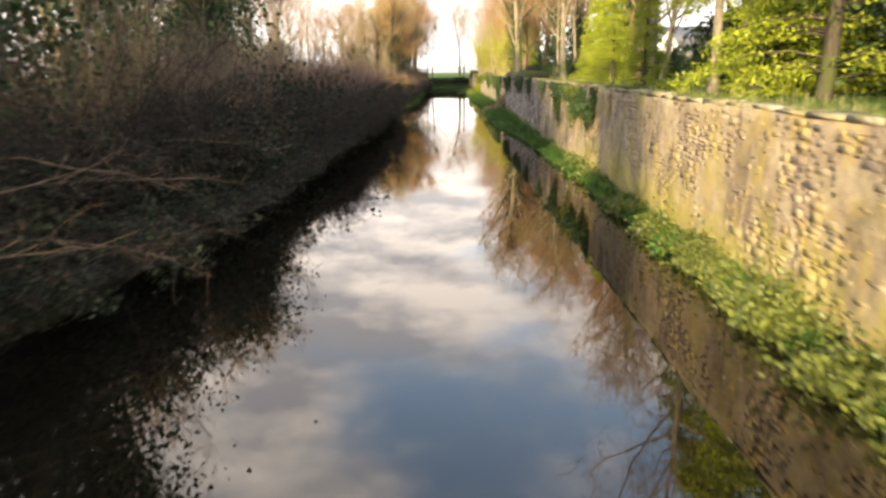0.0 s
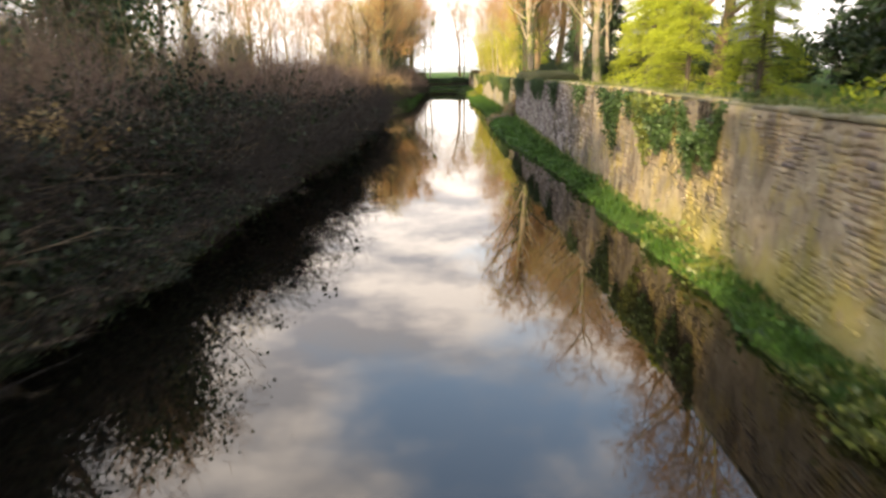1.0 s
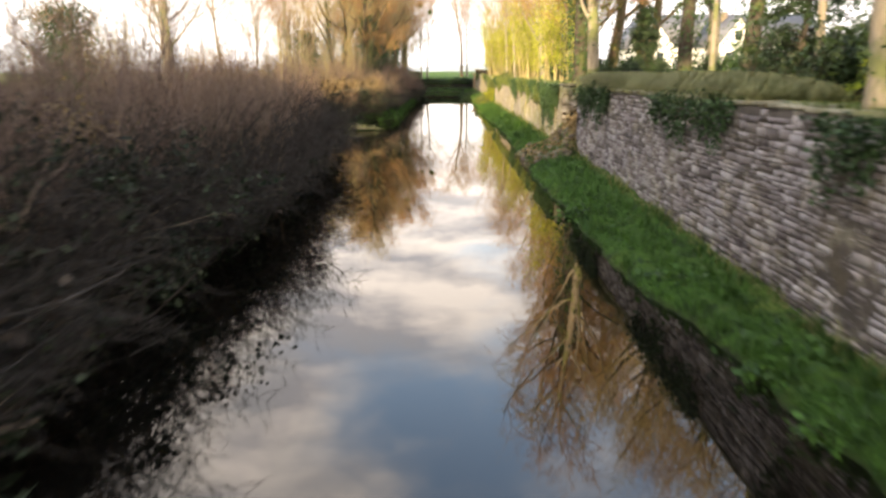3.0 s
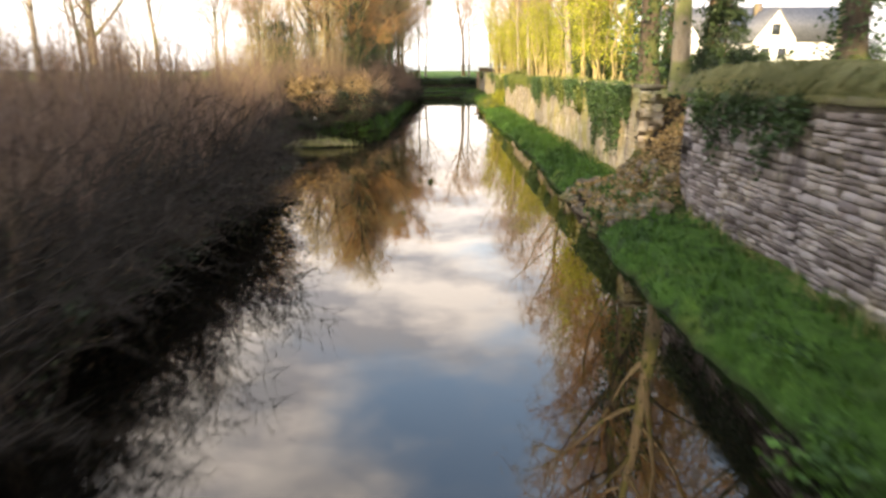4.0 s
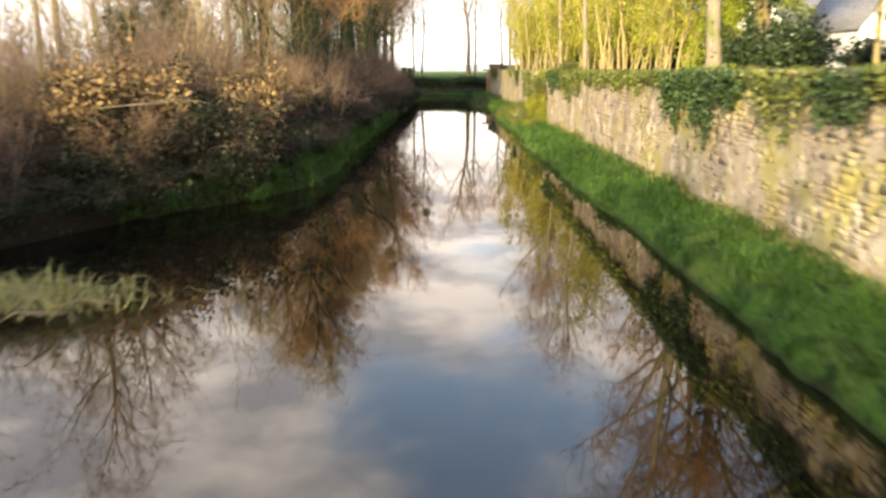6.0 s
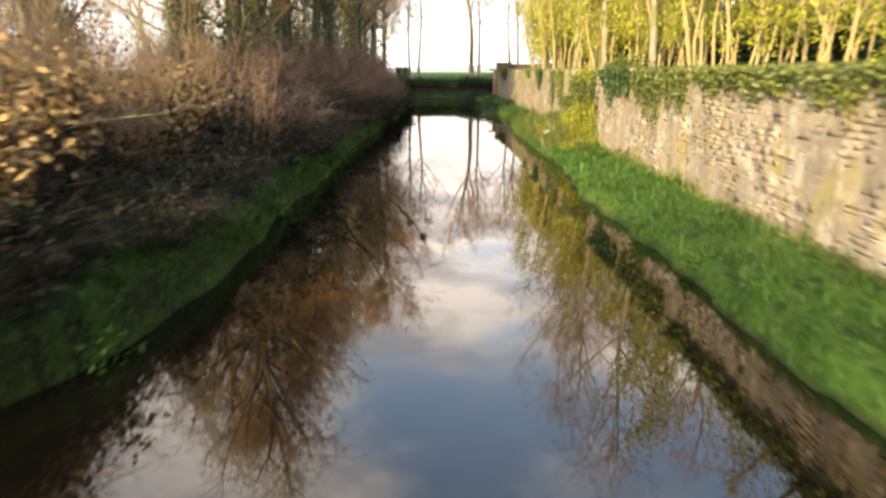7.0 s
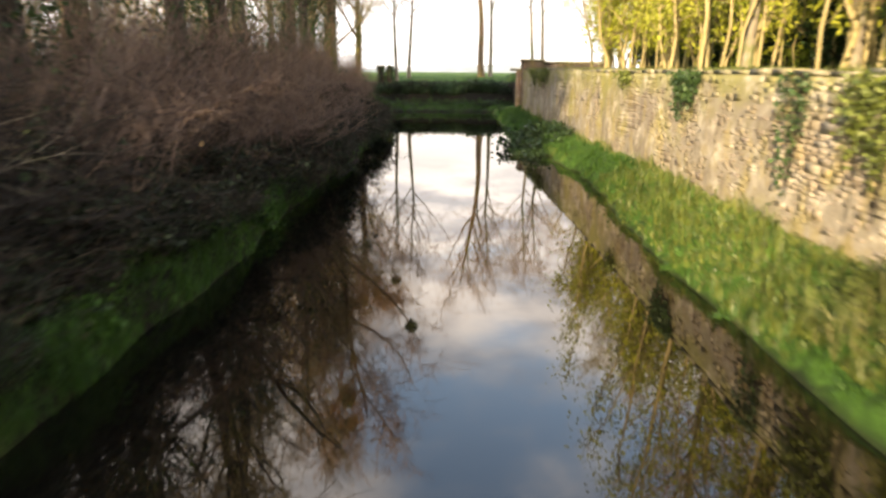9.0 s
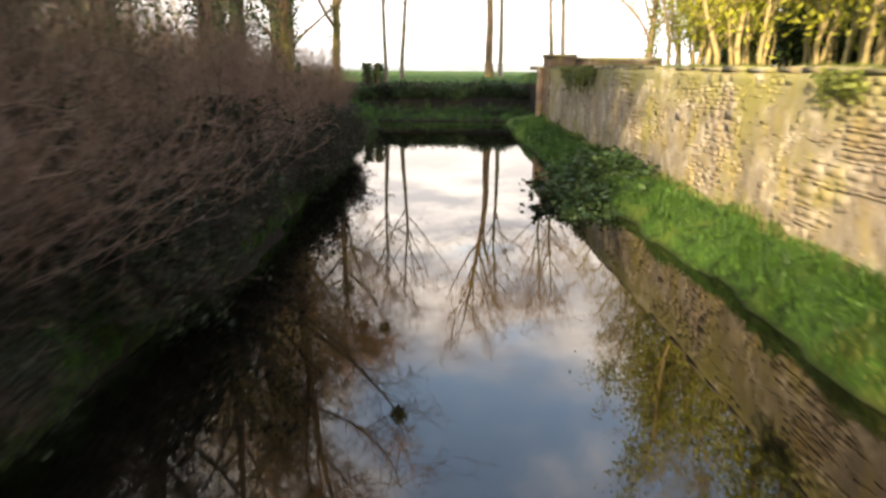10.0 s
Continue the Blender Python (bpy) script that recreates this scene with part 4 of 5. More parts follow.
# bramble bank with dry canes
row(brambles, (2, 0, 3), 59, 71, 1.3, (1.3, 1.8), (0.8, 1.0), (0.6, 0.8))
row(brambles, (0, 3, 2), 59, 71, 1.6, (2.6, 3.4), (0.95, 1.15), (0.65, 0.85))
row(scrubs, (3, 0, 1), 60, 71, 2.0, (3.2, 4.2), (0.6, 0.75), (0.8, 1.0))
# thin boughs that sweep over a leafy dark bank
row(brambles, (0, 2), 70, 98, 1.5, (0.45, 0.8), (0.32, 0.5), (0.7, 1.1), 0.0)
row(brambles, (0, 1, 2), 71, 98, 1.5, (1.6, 2.1), (0.75, 0.95), (0.45, 0.7))
row(sweeps, (0, 0, 1), 69.5, 86, 0.95, (1.3, 2.0), (0.8, 1.05), (0.8, 1.1), turn=(-35, 35))
row(sweeps, (0, 1), 84, 98, 1.3, (0.9, 1.6), (0.6, 0.85), (0.8, 1.1), turn=(-60, 40))
row(sweeps, (0, 1), 71, 98, 1.5, (2.4, 3.4), (0.95, 1.15), (0.85, 1.1), turn=(-50, 50))
row(scrubs, (0, 2), 73, 98, 1.9, (3.0, 4.2), (0.65, 0.8), (0.85, 1.05))
row(scrubs, (1, 0, 2), 85, 97, 1.3, (1.5, 2.4), (0.6, 0.75), (0.85, 1.05))
row(scrubs, (0, 2), 97, 113, 1.5, (2.0, 3.4), (0.6, 0.75), (0.85, 1.1))
row(brambles, (0, 2, 1), 84, 100, 0.8, (0.2, 0.7), (0.38, 0.6), (0.7, 1.1), 0.0)
row(brambles, (2, 0, 1), 59, 84, 1.0, (0.7, 1.1), (0.35, 0.55), (0.6, 1.0), 0.0)
# saplings and thin brush farther back
row(tall_scrubs, (0, 2, 2, 1), 17, 46, 4.4, (5.0, 8.0), (1.1, 1.5), (0.8, 1.05))
row(tall_scrubs, (1, 2, 0), 58, 100, 2.9, (4.4, 7.5), (1.0, 1.5), (0.8, 1.1))
row(tall_scrubs, (0, 2), 44, 62, 3.5, (6.0, 9.0), (0.9, 1.2), (0.8, 1.0))
row(tall_scrubs, (0, 2), 84, 112, 3.6, (5.0, 9.0), (1.2, 1.6), (0.85, 1.1))
row(scrubs, (0, 1, 2), 0, 112, 4.0, (6.5, 9.0), (0.8, 1.0), (0.75, 0.95))
row(tall_scrubs, (2, 0), 34, 112, 6.0, (7.0, 11.0), (0.9, 1.1), (0.75, 0.95))
scrubs.at(3, -3.9, 68.4, 0.62, 40, 1.0)
scrubs.at(3, -4.4, 65.0, 0.6, 150, 0.9)

bare = Kind([bare_tree("tall bare tree with ivy on its lower trunk", 13, 0.22, M_BARK_WARM, M_TWIG_GOLD, 0.8),
             bare_tree("slim bare tree with pale trunk", 11, 0.13, M_BARK_PALE, M_TWIG_WARM, 0.0, 0.4, 0.45, 1800),
             bare_tree("broad bare tree with spreading limbs", 14, 0.30, M_BARK_WARM, M_TWIG_ORANGE, 0.5, 0.25, 0.8, 4200),
             bare_tree("ivy-clad bare tree with thick dark trunk", 12, 0.32, M_BARK_DARK, M_TWIG_GOLD, 1.2, 0.38, 0.5, 2400),
             bare_tree("tall bare tree with mistletoe in its crown", 15, 0.24, M_BARK_WARM, M_TWIG_ORANGE, 0.3, 0.28, 0.95, 13000, 8, bushy=2.2),
             bare_tree("pale-barked bare tree with forked trunk", 13, 0.26, M_BARK_PALE, M_TWIG_ORANGE, 0.15, 0.22, 0.65, 4000),
             bare_tree("tall straight bare tree on the far bank", 14, 0.24, M_BARK_WARM, M_TWIG_WARM, 0.0, 0.4, 0.4, 2400),
             bare_tree("thorn tree smothered in dark ivy", 6.2, 0.2, M_BARK_DARK, M_TWIG_WARM, 5.0, 0.3, 0.7, 900, 0, "ivy_tree"),
             bare_tree("broad bare tree with a dense sunlit orange-brown crown of fine twigs", 11, 0.25, M_BARK_WARM, M_TWIG_ORANGE, 0.1, 0.2, 1.0, 10000, bushy=1.6),
             bare_tree("bare tree with a full golden crown catching the sun", 11, 0.2, M_BARK_WARM, M_TWIG_GOLD, 0.6, 0.15, 0.8, 9000, bushy=1.6),
             bare_tree("tree with its thick trunk wrapped in ivy", 12, 0.30, M_BARK_DARK, M_TWIG_WARM, 3.2, 0.4, 0.5, 2000, 0, "ivy_tree")])

# the first three stand out of view, added to shade the wall
LEFT_TREES = [(7, -9.0, 0.0, 1.6), (7, -8.4, 4.5, 1.6), (7, -9.6, 8.5, 1.65), (7, -8.6, 12.0, 1.4), (7, -9.6, 19.6, 1.5), (7, -9.0, 24.0, 1.45), (7, -10.5, 28.3, 1.5), (10, -6.5, 79.4, 0.9), (10, -6.1, 82.4, 0.85), (10, -7.2, 86.4, 0.95), (3, -6.3, 88.2, 0.9),
              (3, -6.6, 8.8, 0.9), (0, -8.5, 6, 1.0), (1, -8.0, 14, 0.8), (1, -13, 22, 0.75), (0, -12, 9, 0.9), (1, -7.6, 26, 0.75),
              (7, -12.5, 27.0, 0.6), (1, -10, 28, 0.9), (1, -13, 33, 0.8), (0, -10.5, 36.0, 0.7), (1, -9.5, 38, 0.7), (7, -11, 43, 0.7), (1, -11, 50, 0.75), (7, -8.6, 66, 0.55),
              (1, -13, 56, 0.8), (1, -8.5, 63, 0.7), (1, -10.5, 68.5, 0.85), (7, -10.0, 74.0, 0.9), 
              (5, -11.5, 73, 0.7), (1, -12.5, 61, 0.9), (1, -13, 69.5, 0.8), (3, -6.3, 76.2, 0.95), (8, -5.9, 77.5, 1.0), (3, -8.2, 78.0, 0.9), (3, -9.6, 81, 0.9), (1, -5.8, 84.0, 0.9),
              (3, -5.7, 90.2, 1.0), (10, -6.2, 93.6, 0.95), (0, -5.3, 95.8, 0.9), (10, -5.6, 98.5, 0.85), (9, -6.6, 100.5, 1.0), (9, -6.2, 107, 1.0),
              (1, -11, 86.5, 0.8), (6, -8.4, 88, 0.75), (1, -9.6, 93, 0.75), (4, -4.7, 101.0, 1.05), (1, -6.4, 108, 0.8), (4, -5.2, 112.2, 0.95), (0, -8.0, 104, 0.9), (3, -7.2, 109.5, 0.9), (0, -9.5, 112, 0.9),
              (1, -12, 94, 0.8), (1, -9.5, 101, 0.7), (5, -16, 62, 0.9), (5, -14, 24, 0.9), (5, -18, 45, 0.8), (1, -16, 80, 0.8), (1, -18, 96, 0.9), (9, -12, 103, 0.9), (9, -13, 88, 0.9)]
ivy_giant = bare_tree("old tree thickly clad in ivy beside the water", 15, 0.46, M_BARK_DARK, M_TWIG, 9.0, 0.55, 0.5, 1500, spill=0.11)
ivy_giant.matrix_basis = put(None, -5.4, -7.0)
for kd, x_, yy_, s_ in LEFT_TREES:
    bare.at(kd, x_, yy_, s_, r2.uniform(0, 360))
RIGHT_TREES = [(2, 8.5, 9, 0.8), (2, 8.8, 31, 0.65), (1, 7.2, 41, 0.7), (2, 8.8, 57.5, 1.0), (0, 7.6, 64.5, 1.0), (5, 10.5, 49, 1.0), (2, 7.8, 26, 0.65), (1, 6.3, 14.8, 0.9), (5, 8.2, 17.5, 0.7), (1, 7.0, 21.5, 0.7),
               (1, 7.4, 23.0, 0.75), (2, 11, 24, 0.7), (5, 6.05, 32.6, 0.62), (2, 10, 37, 0.7), (5, 5.4, 46.5, 0.85), (3, 5.45, 49.0, 0.9), (8, 6.6, 53.0, 1.0), (1, 7.4, 36.5, 0.7), (8, 7.6, 59, 0.95), (3, 7.6, 44, 0.8), (3, 8.6, 42.0, 0.8), (0, 9.5, 55, 1.0),
               (5, 6.2, 63.5, 0.7), (2, 9, 70, 0.9), (1, 5.6, 74.6, 0.85), (1, 5.5, 79.5, 0.9), (1, 5.8, 86, 0.9), (1, 6.0, 83, 0.8), (5, 9.0, 92, 0.9), (2, 12, 62, 1.0), (5, 12, 82, 1.0), (0, 13, 98, 1.0), (5, 9.5, 28, 0.6), (2, 14, 45, 1.0),
               (9, 8.2, 100, 0.9), (9, 9.5, 112, 0.9)]
for kd, x_, yy_, s_ in RIGHT_TREES:
    bare.at(kd, x_, yy_, s_, r2.uniform(0, 360))
FAR_TREES = [(1, -3.2, 116.6, 1.0), (1, -2.45, 118.0, 1.05), (6, 2.65, 119.6, 1.0), (1, 3.4, 121.5, 1.2), (1, 6.3, 120, 1.1), (1, 7.3, 122, 1.2)]
for kd, x_, yy_, s_ in FAR_TREES:
    bare.at(kd, x_, yy_, s_, r2.uniform(0, 360))

conifers = Kind([conifer("bright yellow-green conifer with drooping sprays", 7.5, 2.2, M_CONIFER, 34000, 0.033),
                 conifer("dark evergreen tree, behind the wall or out of view casting shade", 6.5, 2.4, M_YEW, 9000, 0.07)])
# the last two, at x=-14, are unseen and added only to shade the wall
for kd, x_, yy_, s_ in [(0, 7.2, 12, 1.0), (0, 7.6, 15.5, 1.05), (0, 6.4, 20.5, 0.42), (0, 6.3, 24.0, 0.45), (0, 7.4, 30.5, 0.62), (0, 6.6, 27.0, 0.36), (1, 7.8, 38, 0.6), (1, 9.5, 33, 0.6), (0, 8.2, 33.5, 0.7), (0, 8.2, 66, 0.75),
                        (0, 8.6, 90, 0.8), (1, 10, 84, 0.9), (1, 9.8, 19, 1.1), (1, 10, 76, 0.9), (0, 8.0, 5, 1.0), (1, 9.0, 53, 0.5), (1, -14.0, -6.0, 2.3), (1, -14.5, 0.5, 2.7)]:
    conifers.at(kd, x_, yy_, s_, r2.uniform(0, 360))
thickets = Kind([thicket("sunlit yellow-green thicket of slim stems", 4.6), thicket("leafy yellow-green saplings in low sun", 3.8, 12, 6000)])
for j_, (x_, yy_) in enumerate([(6.2, 72), (6.8, 76), (6.0, 80), (6.6, 83), (6.2, 86.5), (6.8, 90), (6.1, 93.5), (6.9, 97), (7.5, 100), (8.5, 87), (8.3, 80), (7.0, 69), (6.6, 56), (8.6, 95)]):
    thickets.at(j_, x_ + r2.uniform(-0.7, 0.5), yy_, r2.uniform(0.9, 1.25) * (1.1 if 75 < yy_ < 96 else 1.0), r2.uniform(0, 360))

# dark evergreen undergrowth that closes the wood behind the wall
laurels = Kind([evergreen_bush("laurel_bush", "dark evergreen laurel under the trees", 1.9, 2.6, M_YEW, 4200, 0.115),
                evergreen_bush("laurel_bush", "mid-green evergreen bush under the trees", 1.9, 2.3, M_IVY, 4200, 0.105)])
yy_ = 4.0
while yy_ < 106:
    laurels.at(r2.choice((0, 0, 1)), 9.6 + r2.uniform(-0.6, 1.4), yy_, r2.uniform(0.9, 1.3) * (0.4 if 47 < yy_ < 73 else 0.6 if 27 < yy_ < 48 else 1), r2.uniform(0, 360))
    yy_ += r2.uniform(2.2, 3.0)
for x_, yy_, s_ in ((6.6, 61.5, 0.5), (7.4, 35.5, 0.6), (6.8, 52.0, 0.35), (7.2, 56.0, 0.45), (6.4, 46.5, 0.4), (7.6, 65, 0.6)):
    laurels.at(0, x_, yy_, s_, r2.uniform(0, 360))
# dry bracken on the left bank
bracken = Kind([evergreen_bush("bracken", "dry tan bracken catching the sun", 0.9, 1.3, M_LITTER, 1500, 0.07, "fern")])
for x_, yy_, s_ in ((-4.1, 62.0, 0.9), (-4.4, 63.6, 1.0), (-4.2, 66.2, 0.9), (-4.6, 68.0, 1.0), (-5.2, 60.2, 0.9), (-5.0, 69.5, 0.9), (-6.0, 59.4, 1.0), (-5.2, 16.5, 0.9), (-5.4, 33.0, 0.9)):
    bracken.at(0, x_, yy_, s_, r2.uniform(0, 360), 1.0, 0.5)

# ---------------------------------------------------------------- climbers on the wall


def ivy_patch(label, y0, y1, top_over, drop, mat, dens=420, size=0.05, stem=0.0, thick=0.10):
    """Ivy that hangs over the coping between y0 and y1 and tapers downwards in tongues."""
    yc = (y0 + y1) / 2
    ob = thing("ivy", label, "ivy", "climbers on the wall", at=(4.05, yc, 0))
    n = int(1.6 * dens * (y1 - y0) * (drop + 0.3))
    y = rng.uniform(y0, y1, n)
    e = np.clip(np.minimum(y - y0, y1 - y) / max(0.25 * (y1 - y0), 0.12), 0, 1) ** 0.6
    ph = rng.uniform(0, 6)
    d = drop * (0.35 + 0.65 * e) * np.clip(0.72 + 0.28 * np.sin(y * 4.1 + ph) + 0.25 * np.sin(y * 9.3 + ph), 0.15, 1.1)
    u = rng.beta(1.0, 1.35, n)
    tp = wall_top(y)
    z = tp + top_over * e - u * (d + top_over)
    out = 0.05 + rng.gamma(1.6, thick * 0.5, n) * (1 - 0.6 * u)
    x = wall_face(y) - out
    over = z > tp + 0.02
    x = np.where(over, wall_face(y) + rng.uniform(-0.12, 0.45, n), x)
    c = np.stack([x - 4.05, y - yc, z], 1)
    h = Heap()
    leaves(h, c, size, 0.15, 1.25, 0.7)
    part("foliage", h.mesh("foliage"), mat, ob)
    s = Heap()
    m = max(4, int((y1 - y0) * 5))
    ys = rng.uniform(y0 + 0.1, y1 - 0.1, m)
    st = np.stack([wall_face(ys) - 4.08, ys - yc, wall_top(ys) - 0.02], 1)
    pth = np.stack([st + np.array([rng.uniform(-0.03, 0), 0, 0]) + np.stack([np.zeros(m), np.cumsum(rng.normal(0, 0.05, m)) * 0.2, -np.full(m, 1.0) * k_ / 4 * (drop + stem) * rng.uniform(0.6, 1, m)], 1)
                    for k_ in range(5)], 1)
    sticks(s, pth, np.tile(0.012 * np.linspace(1, 0.4, 5), (m, 1)))
    part("vine", s.mesh("vine"), M_TWIG_GREY, ob)
    return ob


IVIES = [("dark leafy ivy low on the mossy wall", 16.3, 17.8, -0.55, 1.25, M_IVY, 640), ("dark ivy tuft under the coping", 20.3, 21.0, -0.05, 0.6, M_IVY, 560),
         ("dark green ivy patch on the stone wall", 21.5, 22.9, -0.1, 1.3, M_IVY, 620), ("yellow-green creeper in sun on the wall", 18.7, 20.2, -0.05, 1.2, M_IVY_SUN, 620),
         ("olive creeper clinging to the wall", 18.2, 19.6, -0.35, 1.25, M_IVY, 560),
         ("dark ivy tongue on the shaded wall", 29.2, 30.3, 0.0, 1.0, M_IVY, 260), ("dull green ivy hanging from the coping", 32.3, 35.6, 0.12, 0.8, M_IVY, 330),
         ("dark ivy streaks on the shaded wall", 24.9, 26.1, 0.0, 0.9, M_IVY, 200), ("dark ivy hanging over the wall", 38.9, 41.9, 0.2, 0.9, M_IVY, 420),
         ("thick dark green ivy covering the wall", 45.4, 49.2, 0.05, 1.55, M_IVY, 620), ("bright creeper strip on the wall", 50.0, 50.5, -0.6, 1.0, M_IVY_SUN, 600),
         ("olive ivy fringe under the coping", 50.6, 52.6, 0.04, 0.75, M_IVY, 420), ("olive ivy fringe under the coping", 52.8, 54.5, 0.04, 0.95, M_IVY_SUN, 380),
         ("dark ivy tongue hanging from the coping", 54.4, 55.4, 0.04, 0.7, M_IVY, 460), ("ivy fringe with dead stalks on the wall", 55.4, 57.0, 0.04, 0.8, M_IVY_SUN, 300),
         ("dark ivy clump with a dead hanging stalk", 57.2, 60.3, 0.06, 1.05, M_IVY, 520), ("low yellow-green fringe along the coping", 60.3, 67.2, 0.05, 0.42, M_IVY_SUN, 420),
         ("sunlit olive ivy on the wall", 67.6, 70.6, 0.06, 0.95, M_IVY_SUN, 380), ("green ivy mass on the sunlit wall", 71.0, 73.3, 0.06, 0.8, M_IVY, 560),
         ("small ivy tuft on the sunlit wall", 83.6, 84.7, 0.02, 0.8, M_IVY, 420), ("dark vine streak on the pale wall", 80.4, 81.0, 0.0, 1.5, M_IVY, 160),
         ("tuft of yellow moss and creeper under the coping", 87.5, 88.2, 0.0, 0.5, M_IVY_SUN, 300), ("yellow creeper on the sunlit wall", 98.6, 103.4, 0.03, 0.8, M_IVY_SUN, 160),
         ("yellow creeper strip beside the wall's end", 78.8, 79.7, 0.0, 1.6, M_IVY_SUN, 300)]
for lab_, a_, b_, ov_, dr_, mat_, dn_ in IVIES:
    ivy_patch(lab_, a_, b_, ov_, dr_, mat_, dn_)


def overhang_grass(label, y0, y1, n):
    """Long dry grass that leans over the coping."""
    yc = (y0 + y1) / 2
    ob = thing("long_grass", label, "grass", at=(4.3, yc, float(wall_top(yc))))
    h = Heap()
    y = rng.uniform(y0, y1, n)
    e = np.sin(np.pi * (y - y0) / (y1 - y0)) ** 0.5
    st = np.stack([rng.uniform(-0.1, 1.1, n), y - yc, wall_top(y) - float(wall_top(yc)) + 0.0 * y], 1)
    L = rng.uniform(0.35, 0.75, n) * (0.4 + 0.6 * e)
    way = np.stack([-rng.uniform(0.2, 1.0, n), rng.normal(0.1, 0.35, n), np.zeros(n)], 1)
    p1 = st + way * L[:, None] * 0.45 + np.array([0, 0, 1]) * (L * 0.55)[:, None]
    p2 = st + way * L[:, None] * 1.05 + np.array([0, 0, 1]) * (L * rng.uniform(-0.25, 0.4, n))[:, None]
    side = np.array([0, 0.011, 0.0])
    v = np.stack([st - side, st + side, p1 + side, p1 - side, p2], 1)
    i = np.arange(n)[:, None] * 5
    h.add(v, t=np.concatenate([i + [0, 1, 2], i + [0, 2, 3], i + [3, 2, 4]]))
    part("blade_mass", h.mesh("blade_mass"), M_GRASS_SUN, ob)


overhang_grass("long pale dry grass flopping over the wall top", 32.0, 37.8, 5000)
overhang_grass("thick tuft of dry grass hanging over the broken wall", 37.3, 42.6, 9000)

# ---------------------------------------------------------------- turf along the banks


def turf(name, label, x_of, n, height, mat, y0, y1, width=0.006):
    h = Heap()
    y = rng.uniform(y0, y1, n)
    x = x_of(y)
    z = land(x, y)
    keep = (z > 0.0) & (z < 2.6)
    foot = np.stack([x, y, z - 0.01], 1)[keep]
    clump = 0.4 + 1.3 * np.clip(np.sin(foot[:, 0] * 9 + 2 * np.sin(foot[:, 1] * 4)) * np.sin(foot[:, 1] * 6.3 + foot[:, 0] * 3), 0, 1)
    hh = height * clump
    n2_ = len(foot)
    blades(h, foot, hh, width, 0.7)
    tagged(part(name, h.mesh(name), mat), label, "grass", kind="stuff")


turf("grass", "short green grass on the ledge below the wall", lambda y: rng.uniform(right_edge(y) - 0.02, 4.08, len(y)), 90000, 0.15, M_GRASS, 1, 108, 0.009)
turf("grass", "tall yellowish grass tufts along the wall's foot", lambda y: 4.02 - np.abs(rng.normal(0, 0.09, len(y))), 9000, 0.24, M_GRASS_SUN, 1, 106)
turf("grass", "green grass along the shaded bank's edge", lambda y: left_edge(y) - np.abs(rng.normal(0.2, 0.38, len(y))), 42000, 0.19, M_GRASS, 58, 86)
turf("grass", "sparse dark grass along the far shaded bank", lambda y: left_edge(y) - np.abs(rng.normal(0.2, 0.4, len(y))), 20000, 0.17, M_GRASS, 86, 111)
turf("grass", "sparse rough grass under the brambles", lambda y: left_edge(y) - np.abs(rng.normal(0.1, 0.3, len(y))), 5000, 0.2, M_GRASS, 2, 58)
turf("grass", "rough grass above the wall", lambda y: 4.5 + rng.gamma(1.2, 0.8, len(y)), 22000, 0.22, M_GRASS_SUN, 4, 101)

turf("grass", "long yellow-green grass on the slumped bank", lambda y: rng.uniform(2.8, 4.8, len(y)), 5000, 0.3, M_IVY_SUN, 74.0, 78.1, 0.01)
turf("grass", "straw-coloured long grass on the slumped bank", lambda y: rng.uniform(2.8, 4.8, len(y)), 2500, 0.35, M_GRASS_SUN, 74.0, 78.1, 0.008)

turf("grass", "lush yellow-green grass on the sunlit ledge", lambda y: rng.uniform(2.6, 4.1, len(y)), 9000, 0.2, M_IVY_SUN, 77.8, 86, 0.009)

h = Heap()
yy = rng.uniform(-4, 106, 30000)
yy = yy[gap_at(yy) < 0.1]
xx = wall_face(yy) + rng.uniform(0.0, 0.45, len(yy))
tuft = np.clip(np.sin(yy * 3.7) + np.sin(yy * 1.3 + 1) + rng.normal(0, 0.5, len(yy)), 0, 2) > 0.1
blades(h, np.stack([xx, yy, wall_top(yy) + 0.0], 1)[tuft], 0.09, 0.006, 0.8)
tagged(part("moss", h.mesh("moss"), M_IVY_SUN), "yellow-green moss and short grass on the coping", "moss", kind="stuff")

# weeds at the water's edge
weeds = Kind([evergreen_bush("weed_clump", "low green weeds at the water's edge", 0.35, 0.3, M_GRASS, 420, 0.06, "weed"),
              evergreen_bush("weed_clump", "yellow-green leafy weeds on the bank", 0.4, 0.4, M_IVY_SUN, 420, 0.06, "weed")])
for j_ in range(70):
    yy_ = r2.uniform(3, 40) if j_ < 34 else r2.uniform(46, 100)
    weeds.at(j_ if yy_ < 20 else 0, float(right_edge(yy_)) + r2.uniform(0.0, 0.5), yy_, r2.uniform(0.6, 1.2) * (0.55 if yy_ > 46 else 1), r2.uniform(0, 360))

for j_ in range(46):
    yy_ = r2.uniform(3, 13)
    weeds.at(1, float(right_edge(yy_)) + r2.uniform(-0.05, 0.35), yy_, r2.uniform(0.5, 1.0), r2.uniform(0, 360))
for x_, yy_, s_ in ((3.3, 43.2, 0.8), (3.5, 42.6, 0.9), (3.1, 42.4, 0.7), (3.7, 43.6, 0.7), (3.2, 44.2, 0.5), (2.9, 42.9, 0.6)):
    weeds.at(0, x_, yy_, s_, 50 * yy_)
for j_ in range(40):
    yy_ = r2.uniform(59, 86)
    weeds.at(0, float(left_edge(yy_)) - r2.uniform(0.05, 0.7), yy_, r2.uniform(0.4, 0.8), r2.uniform(0, 360))

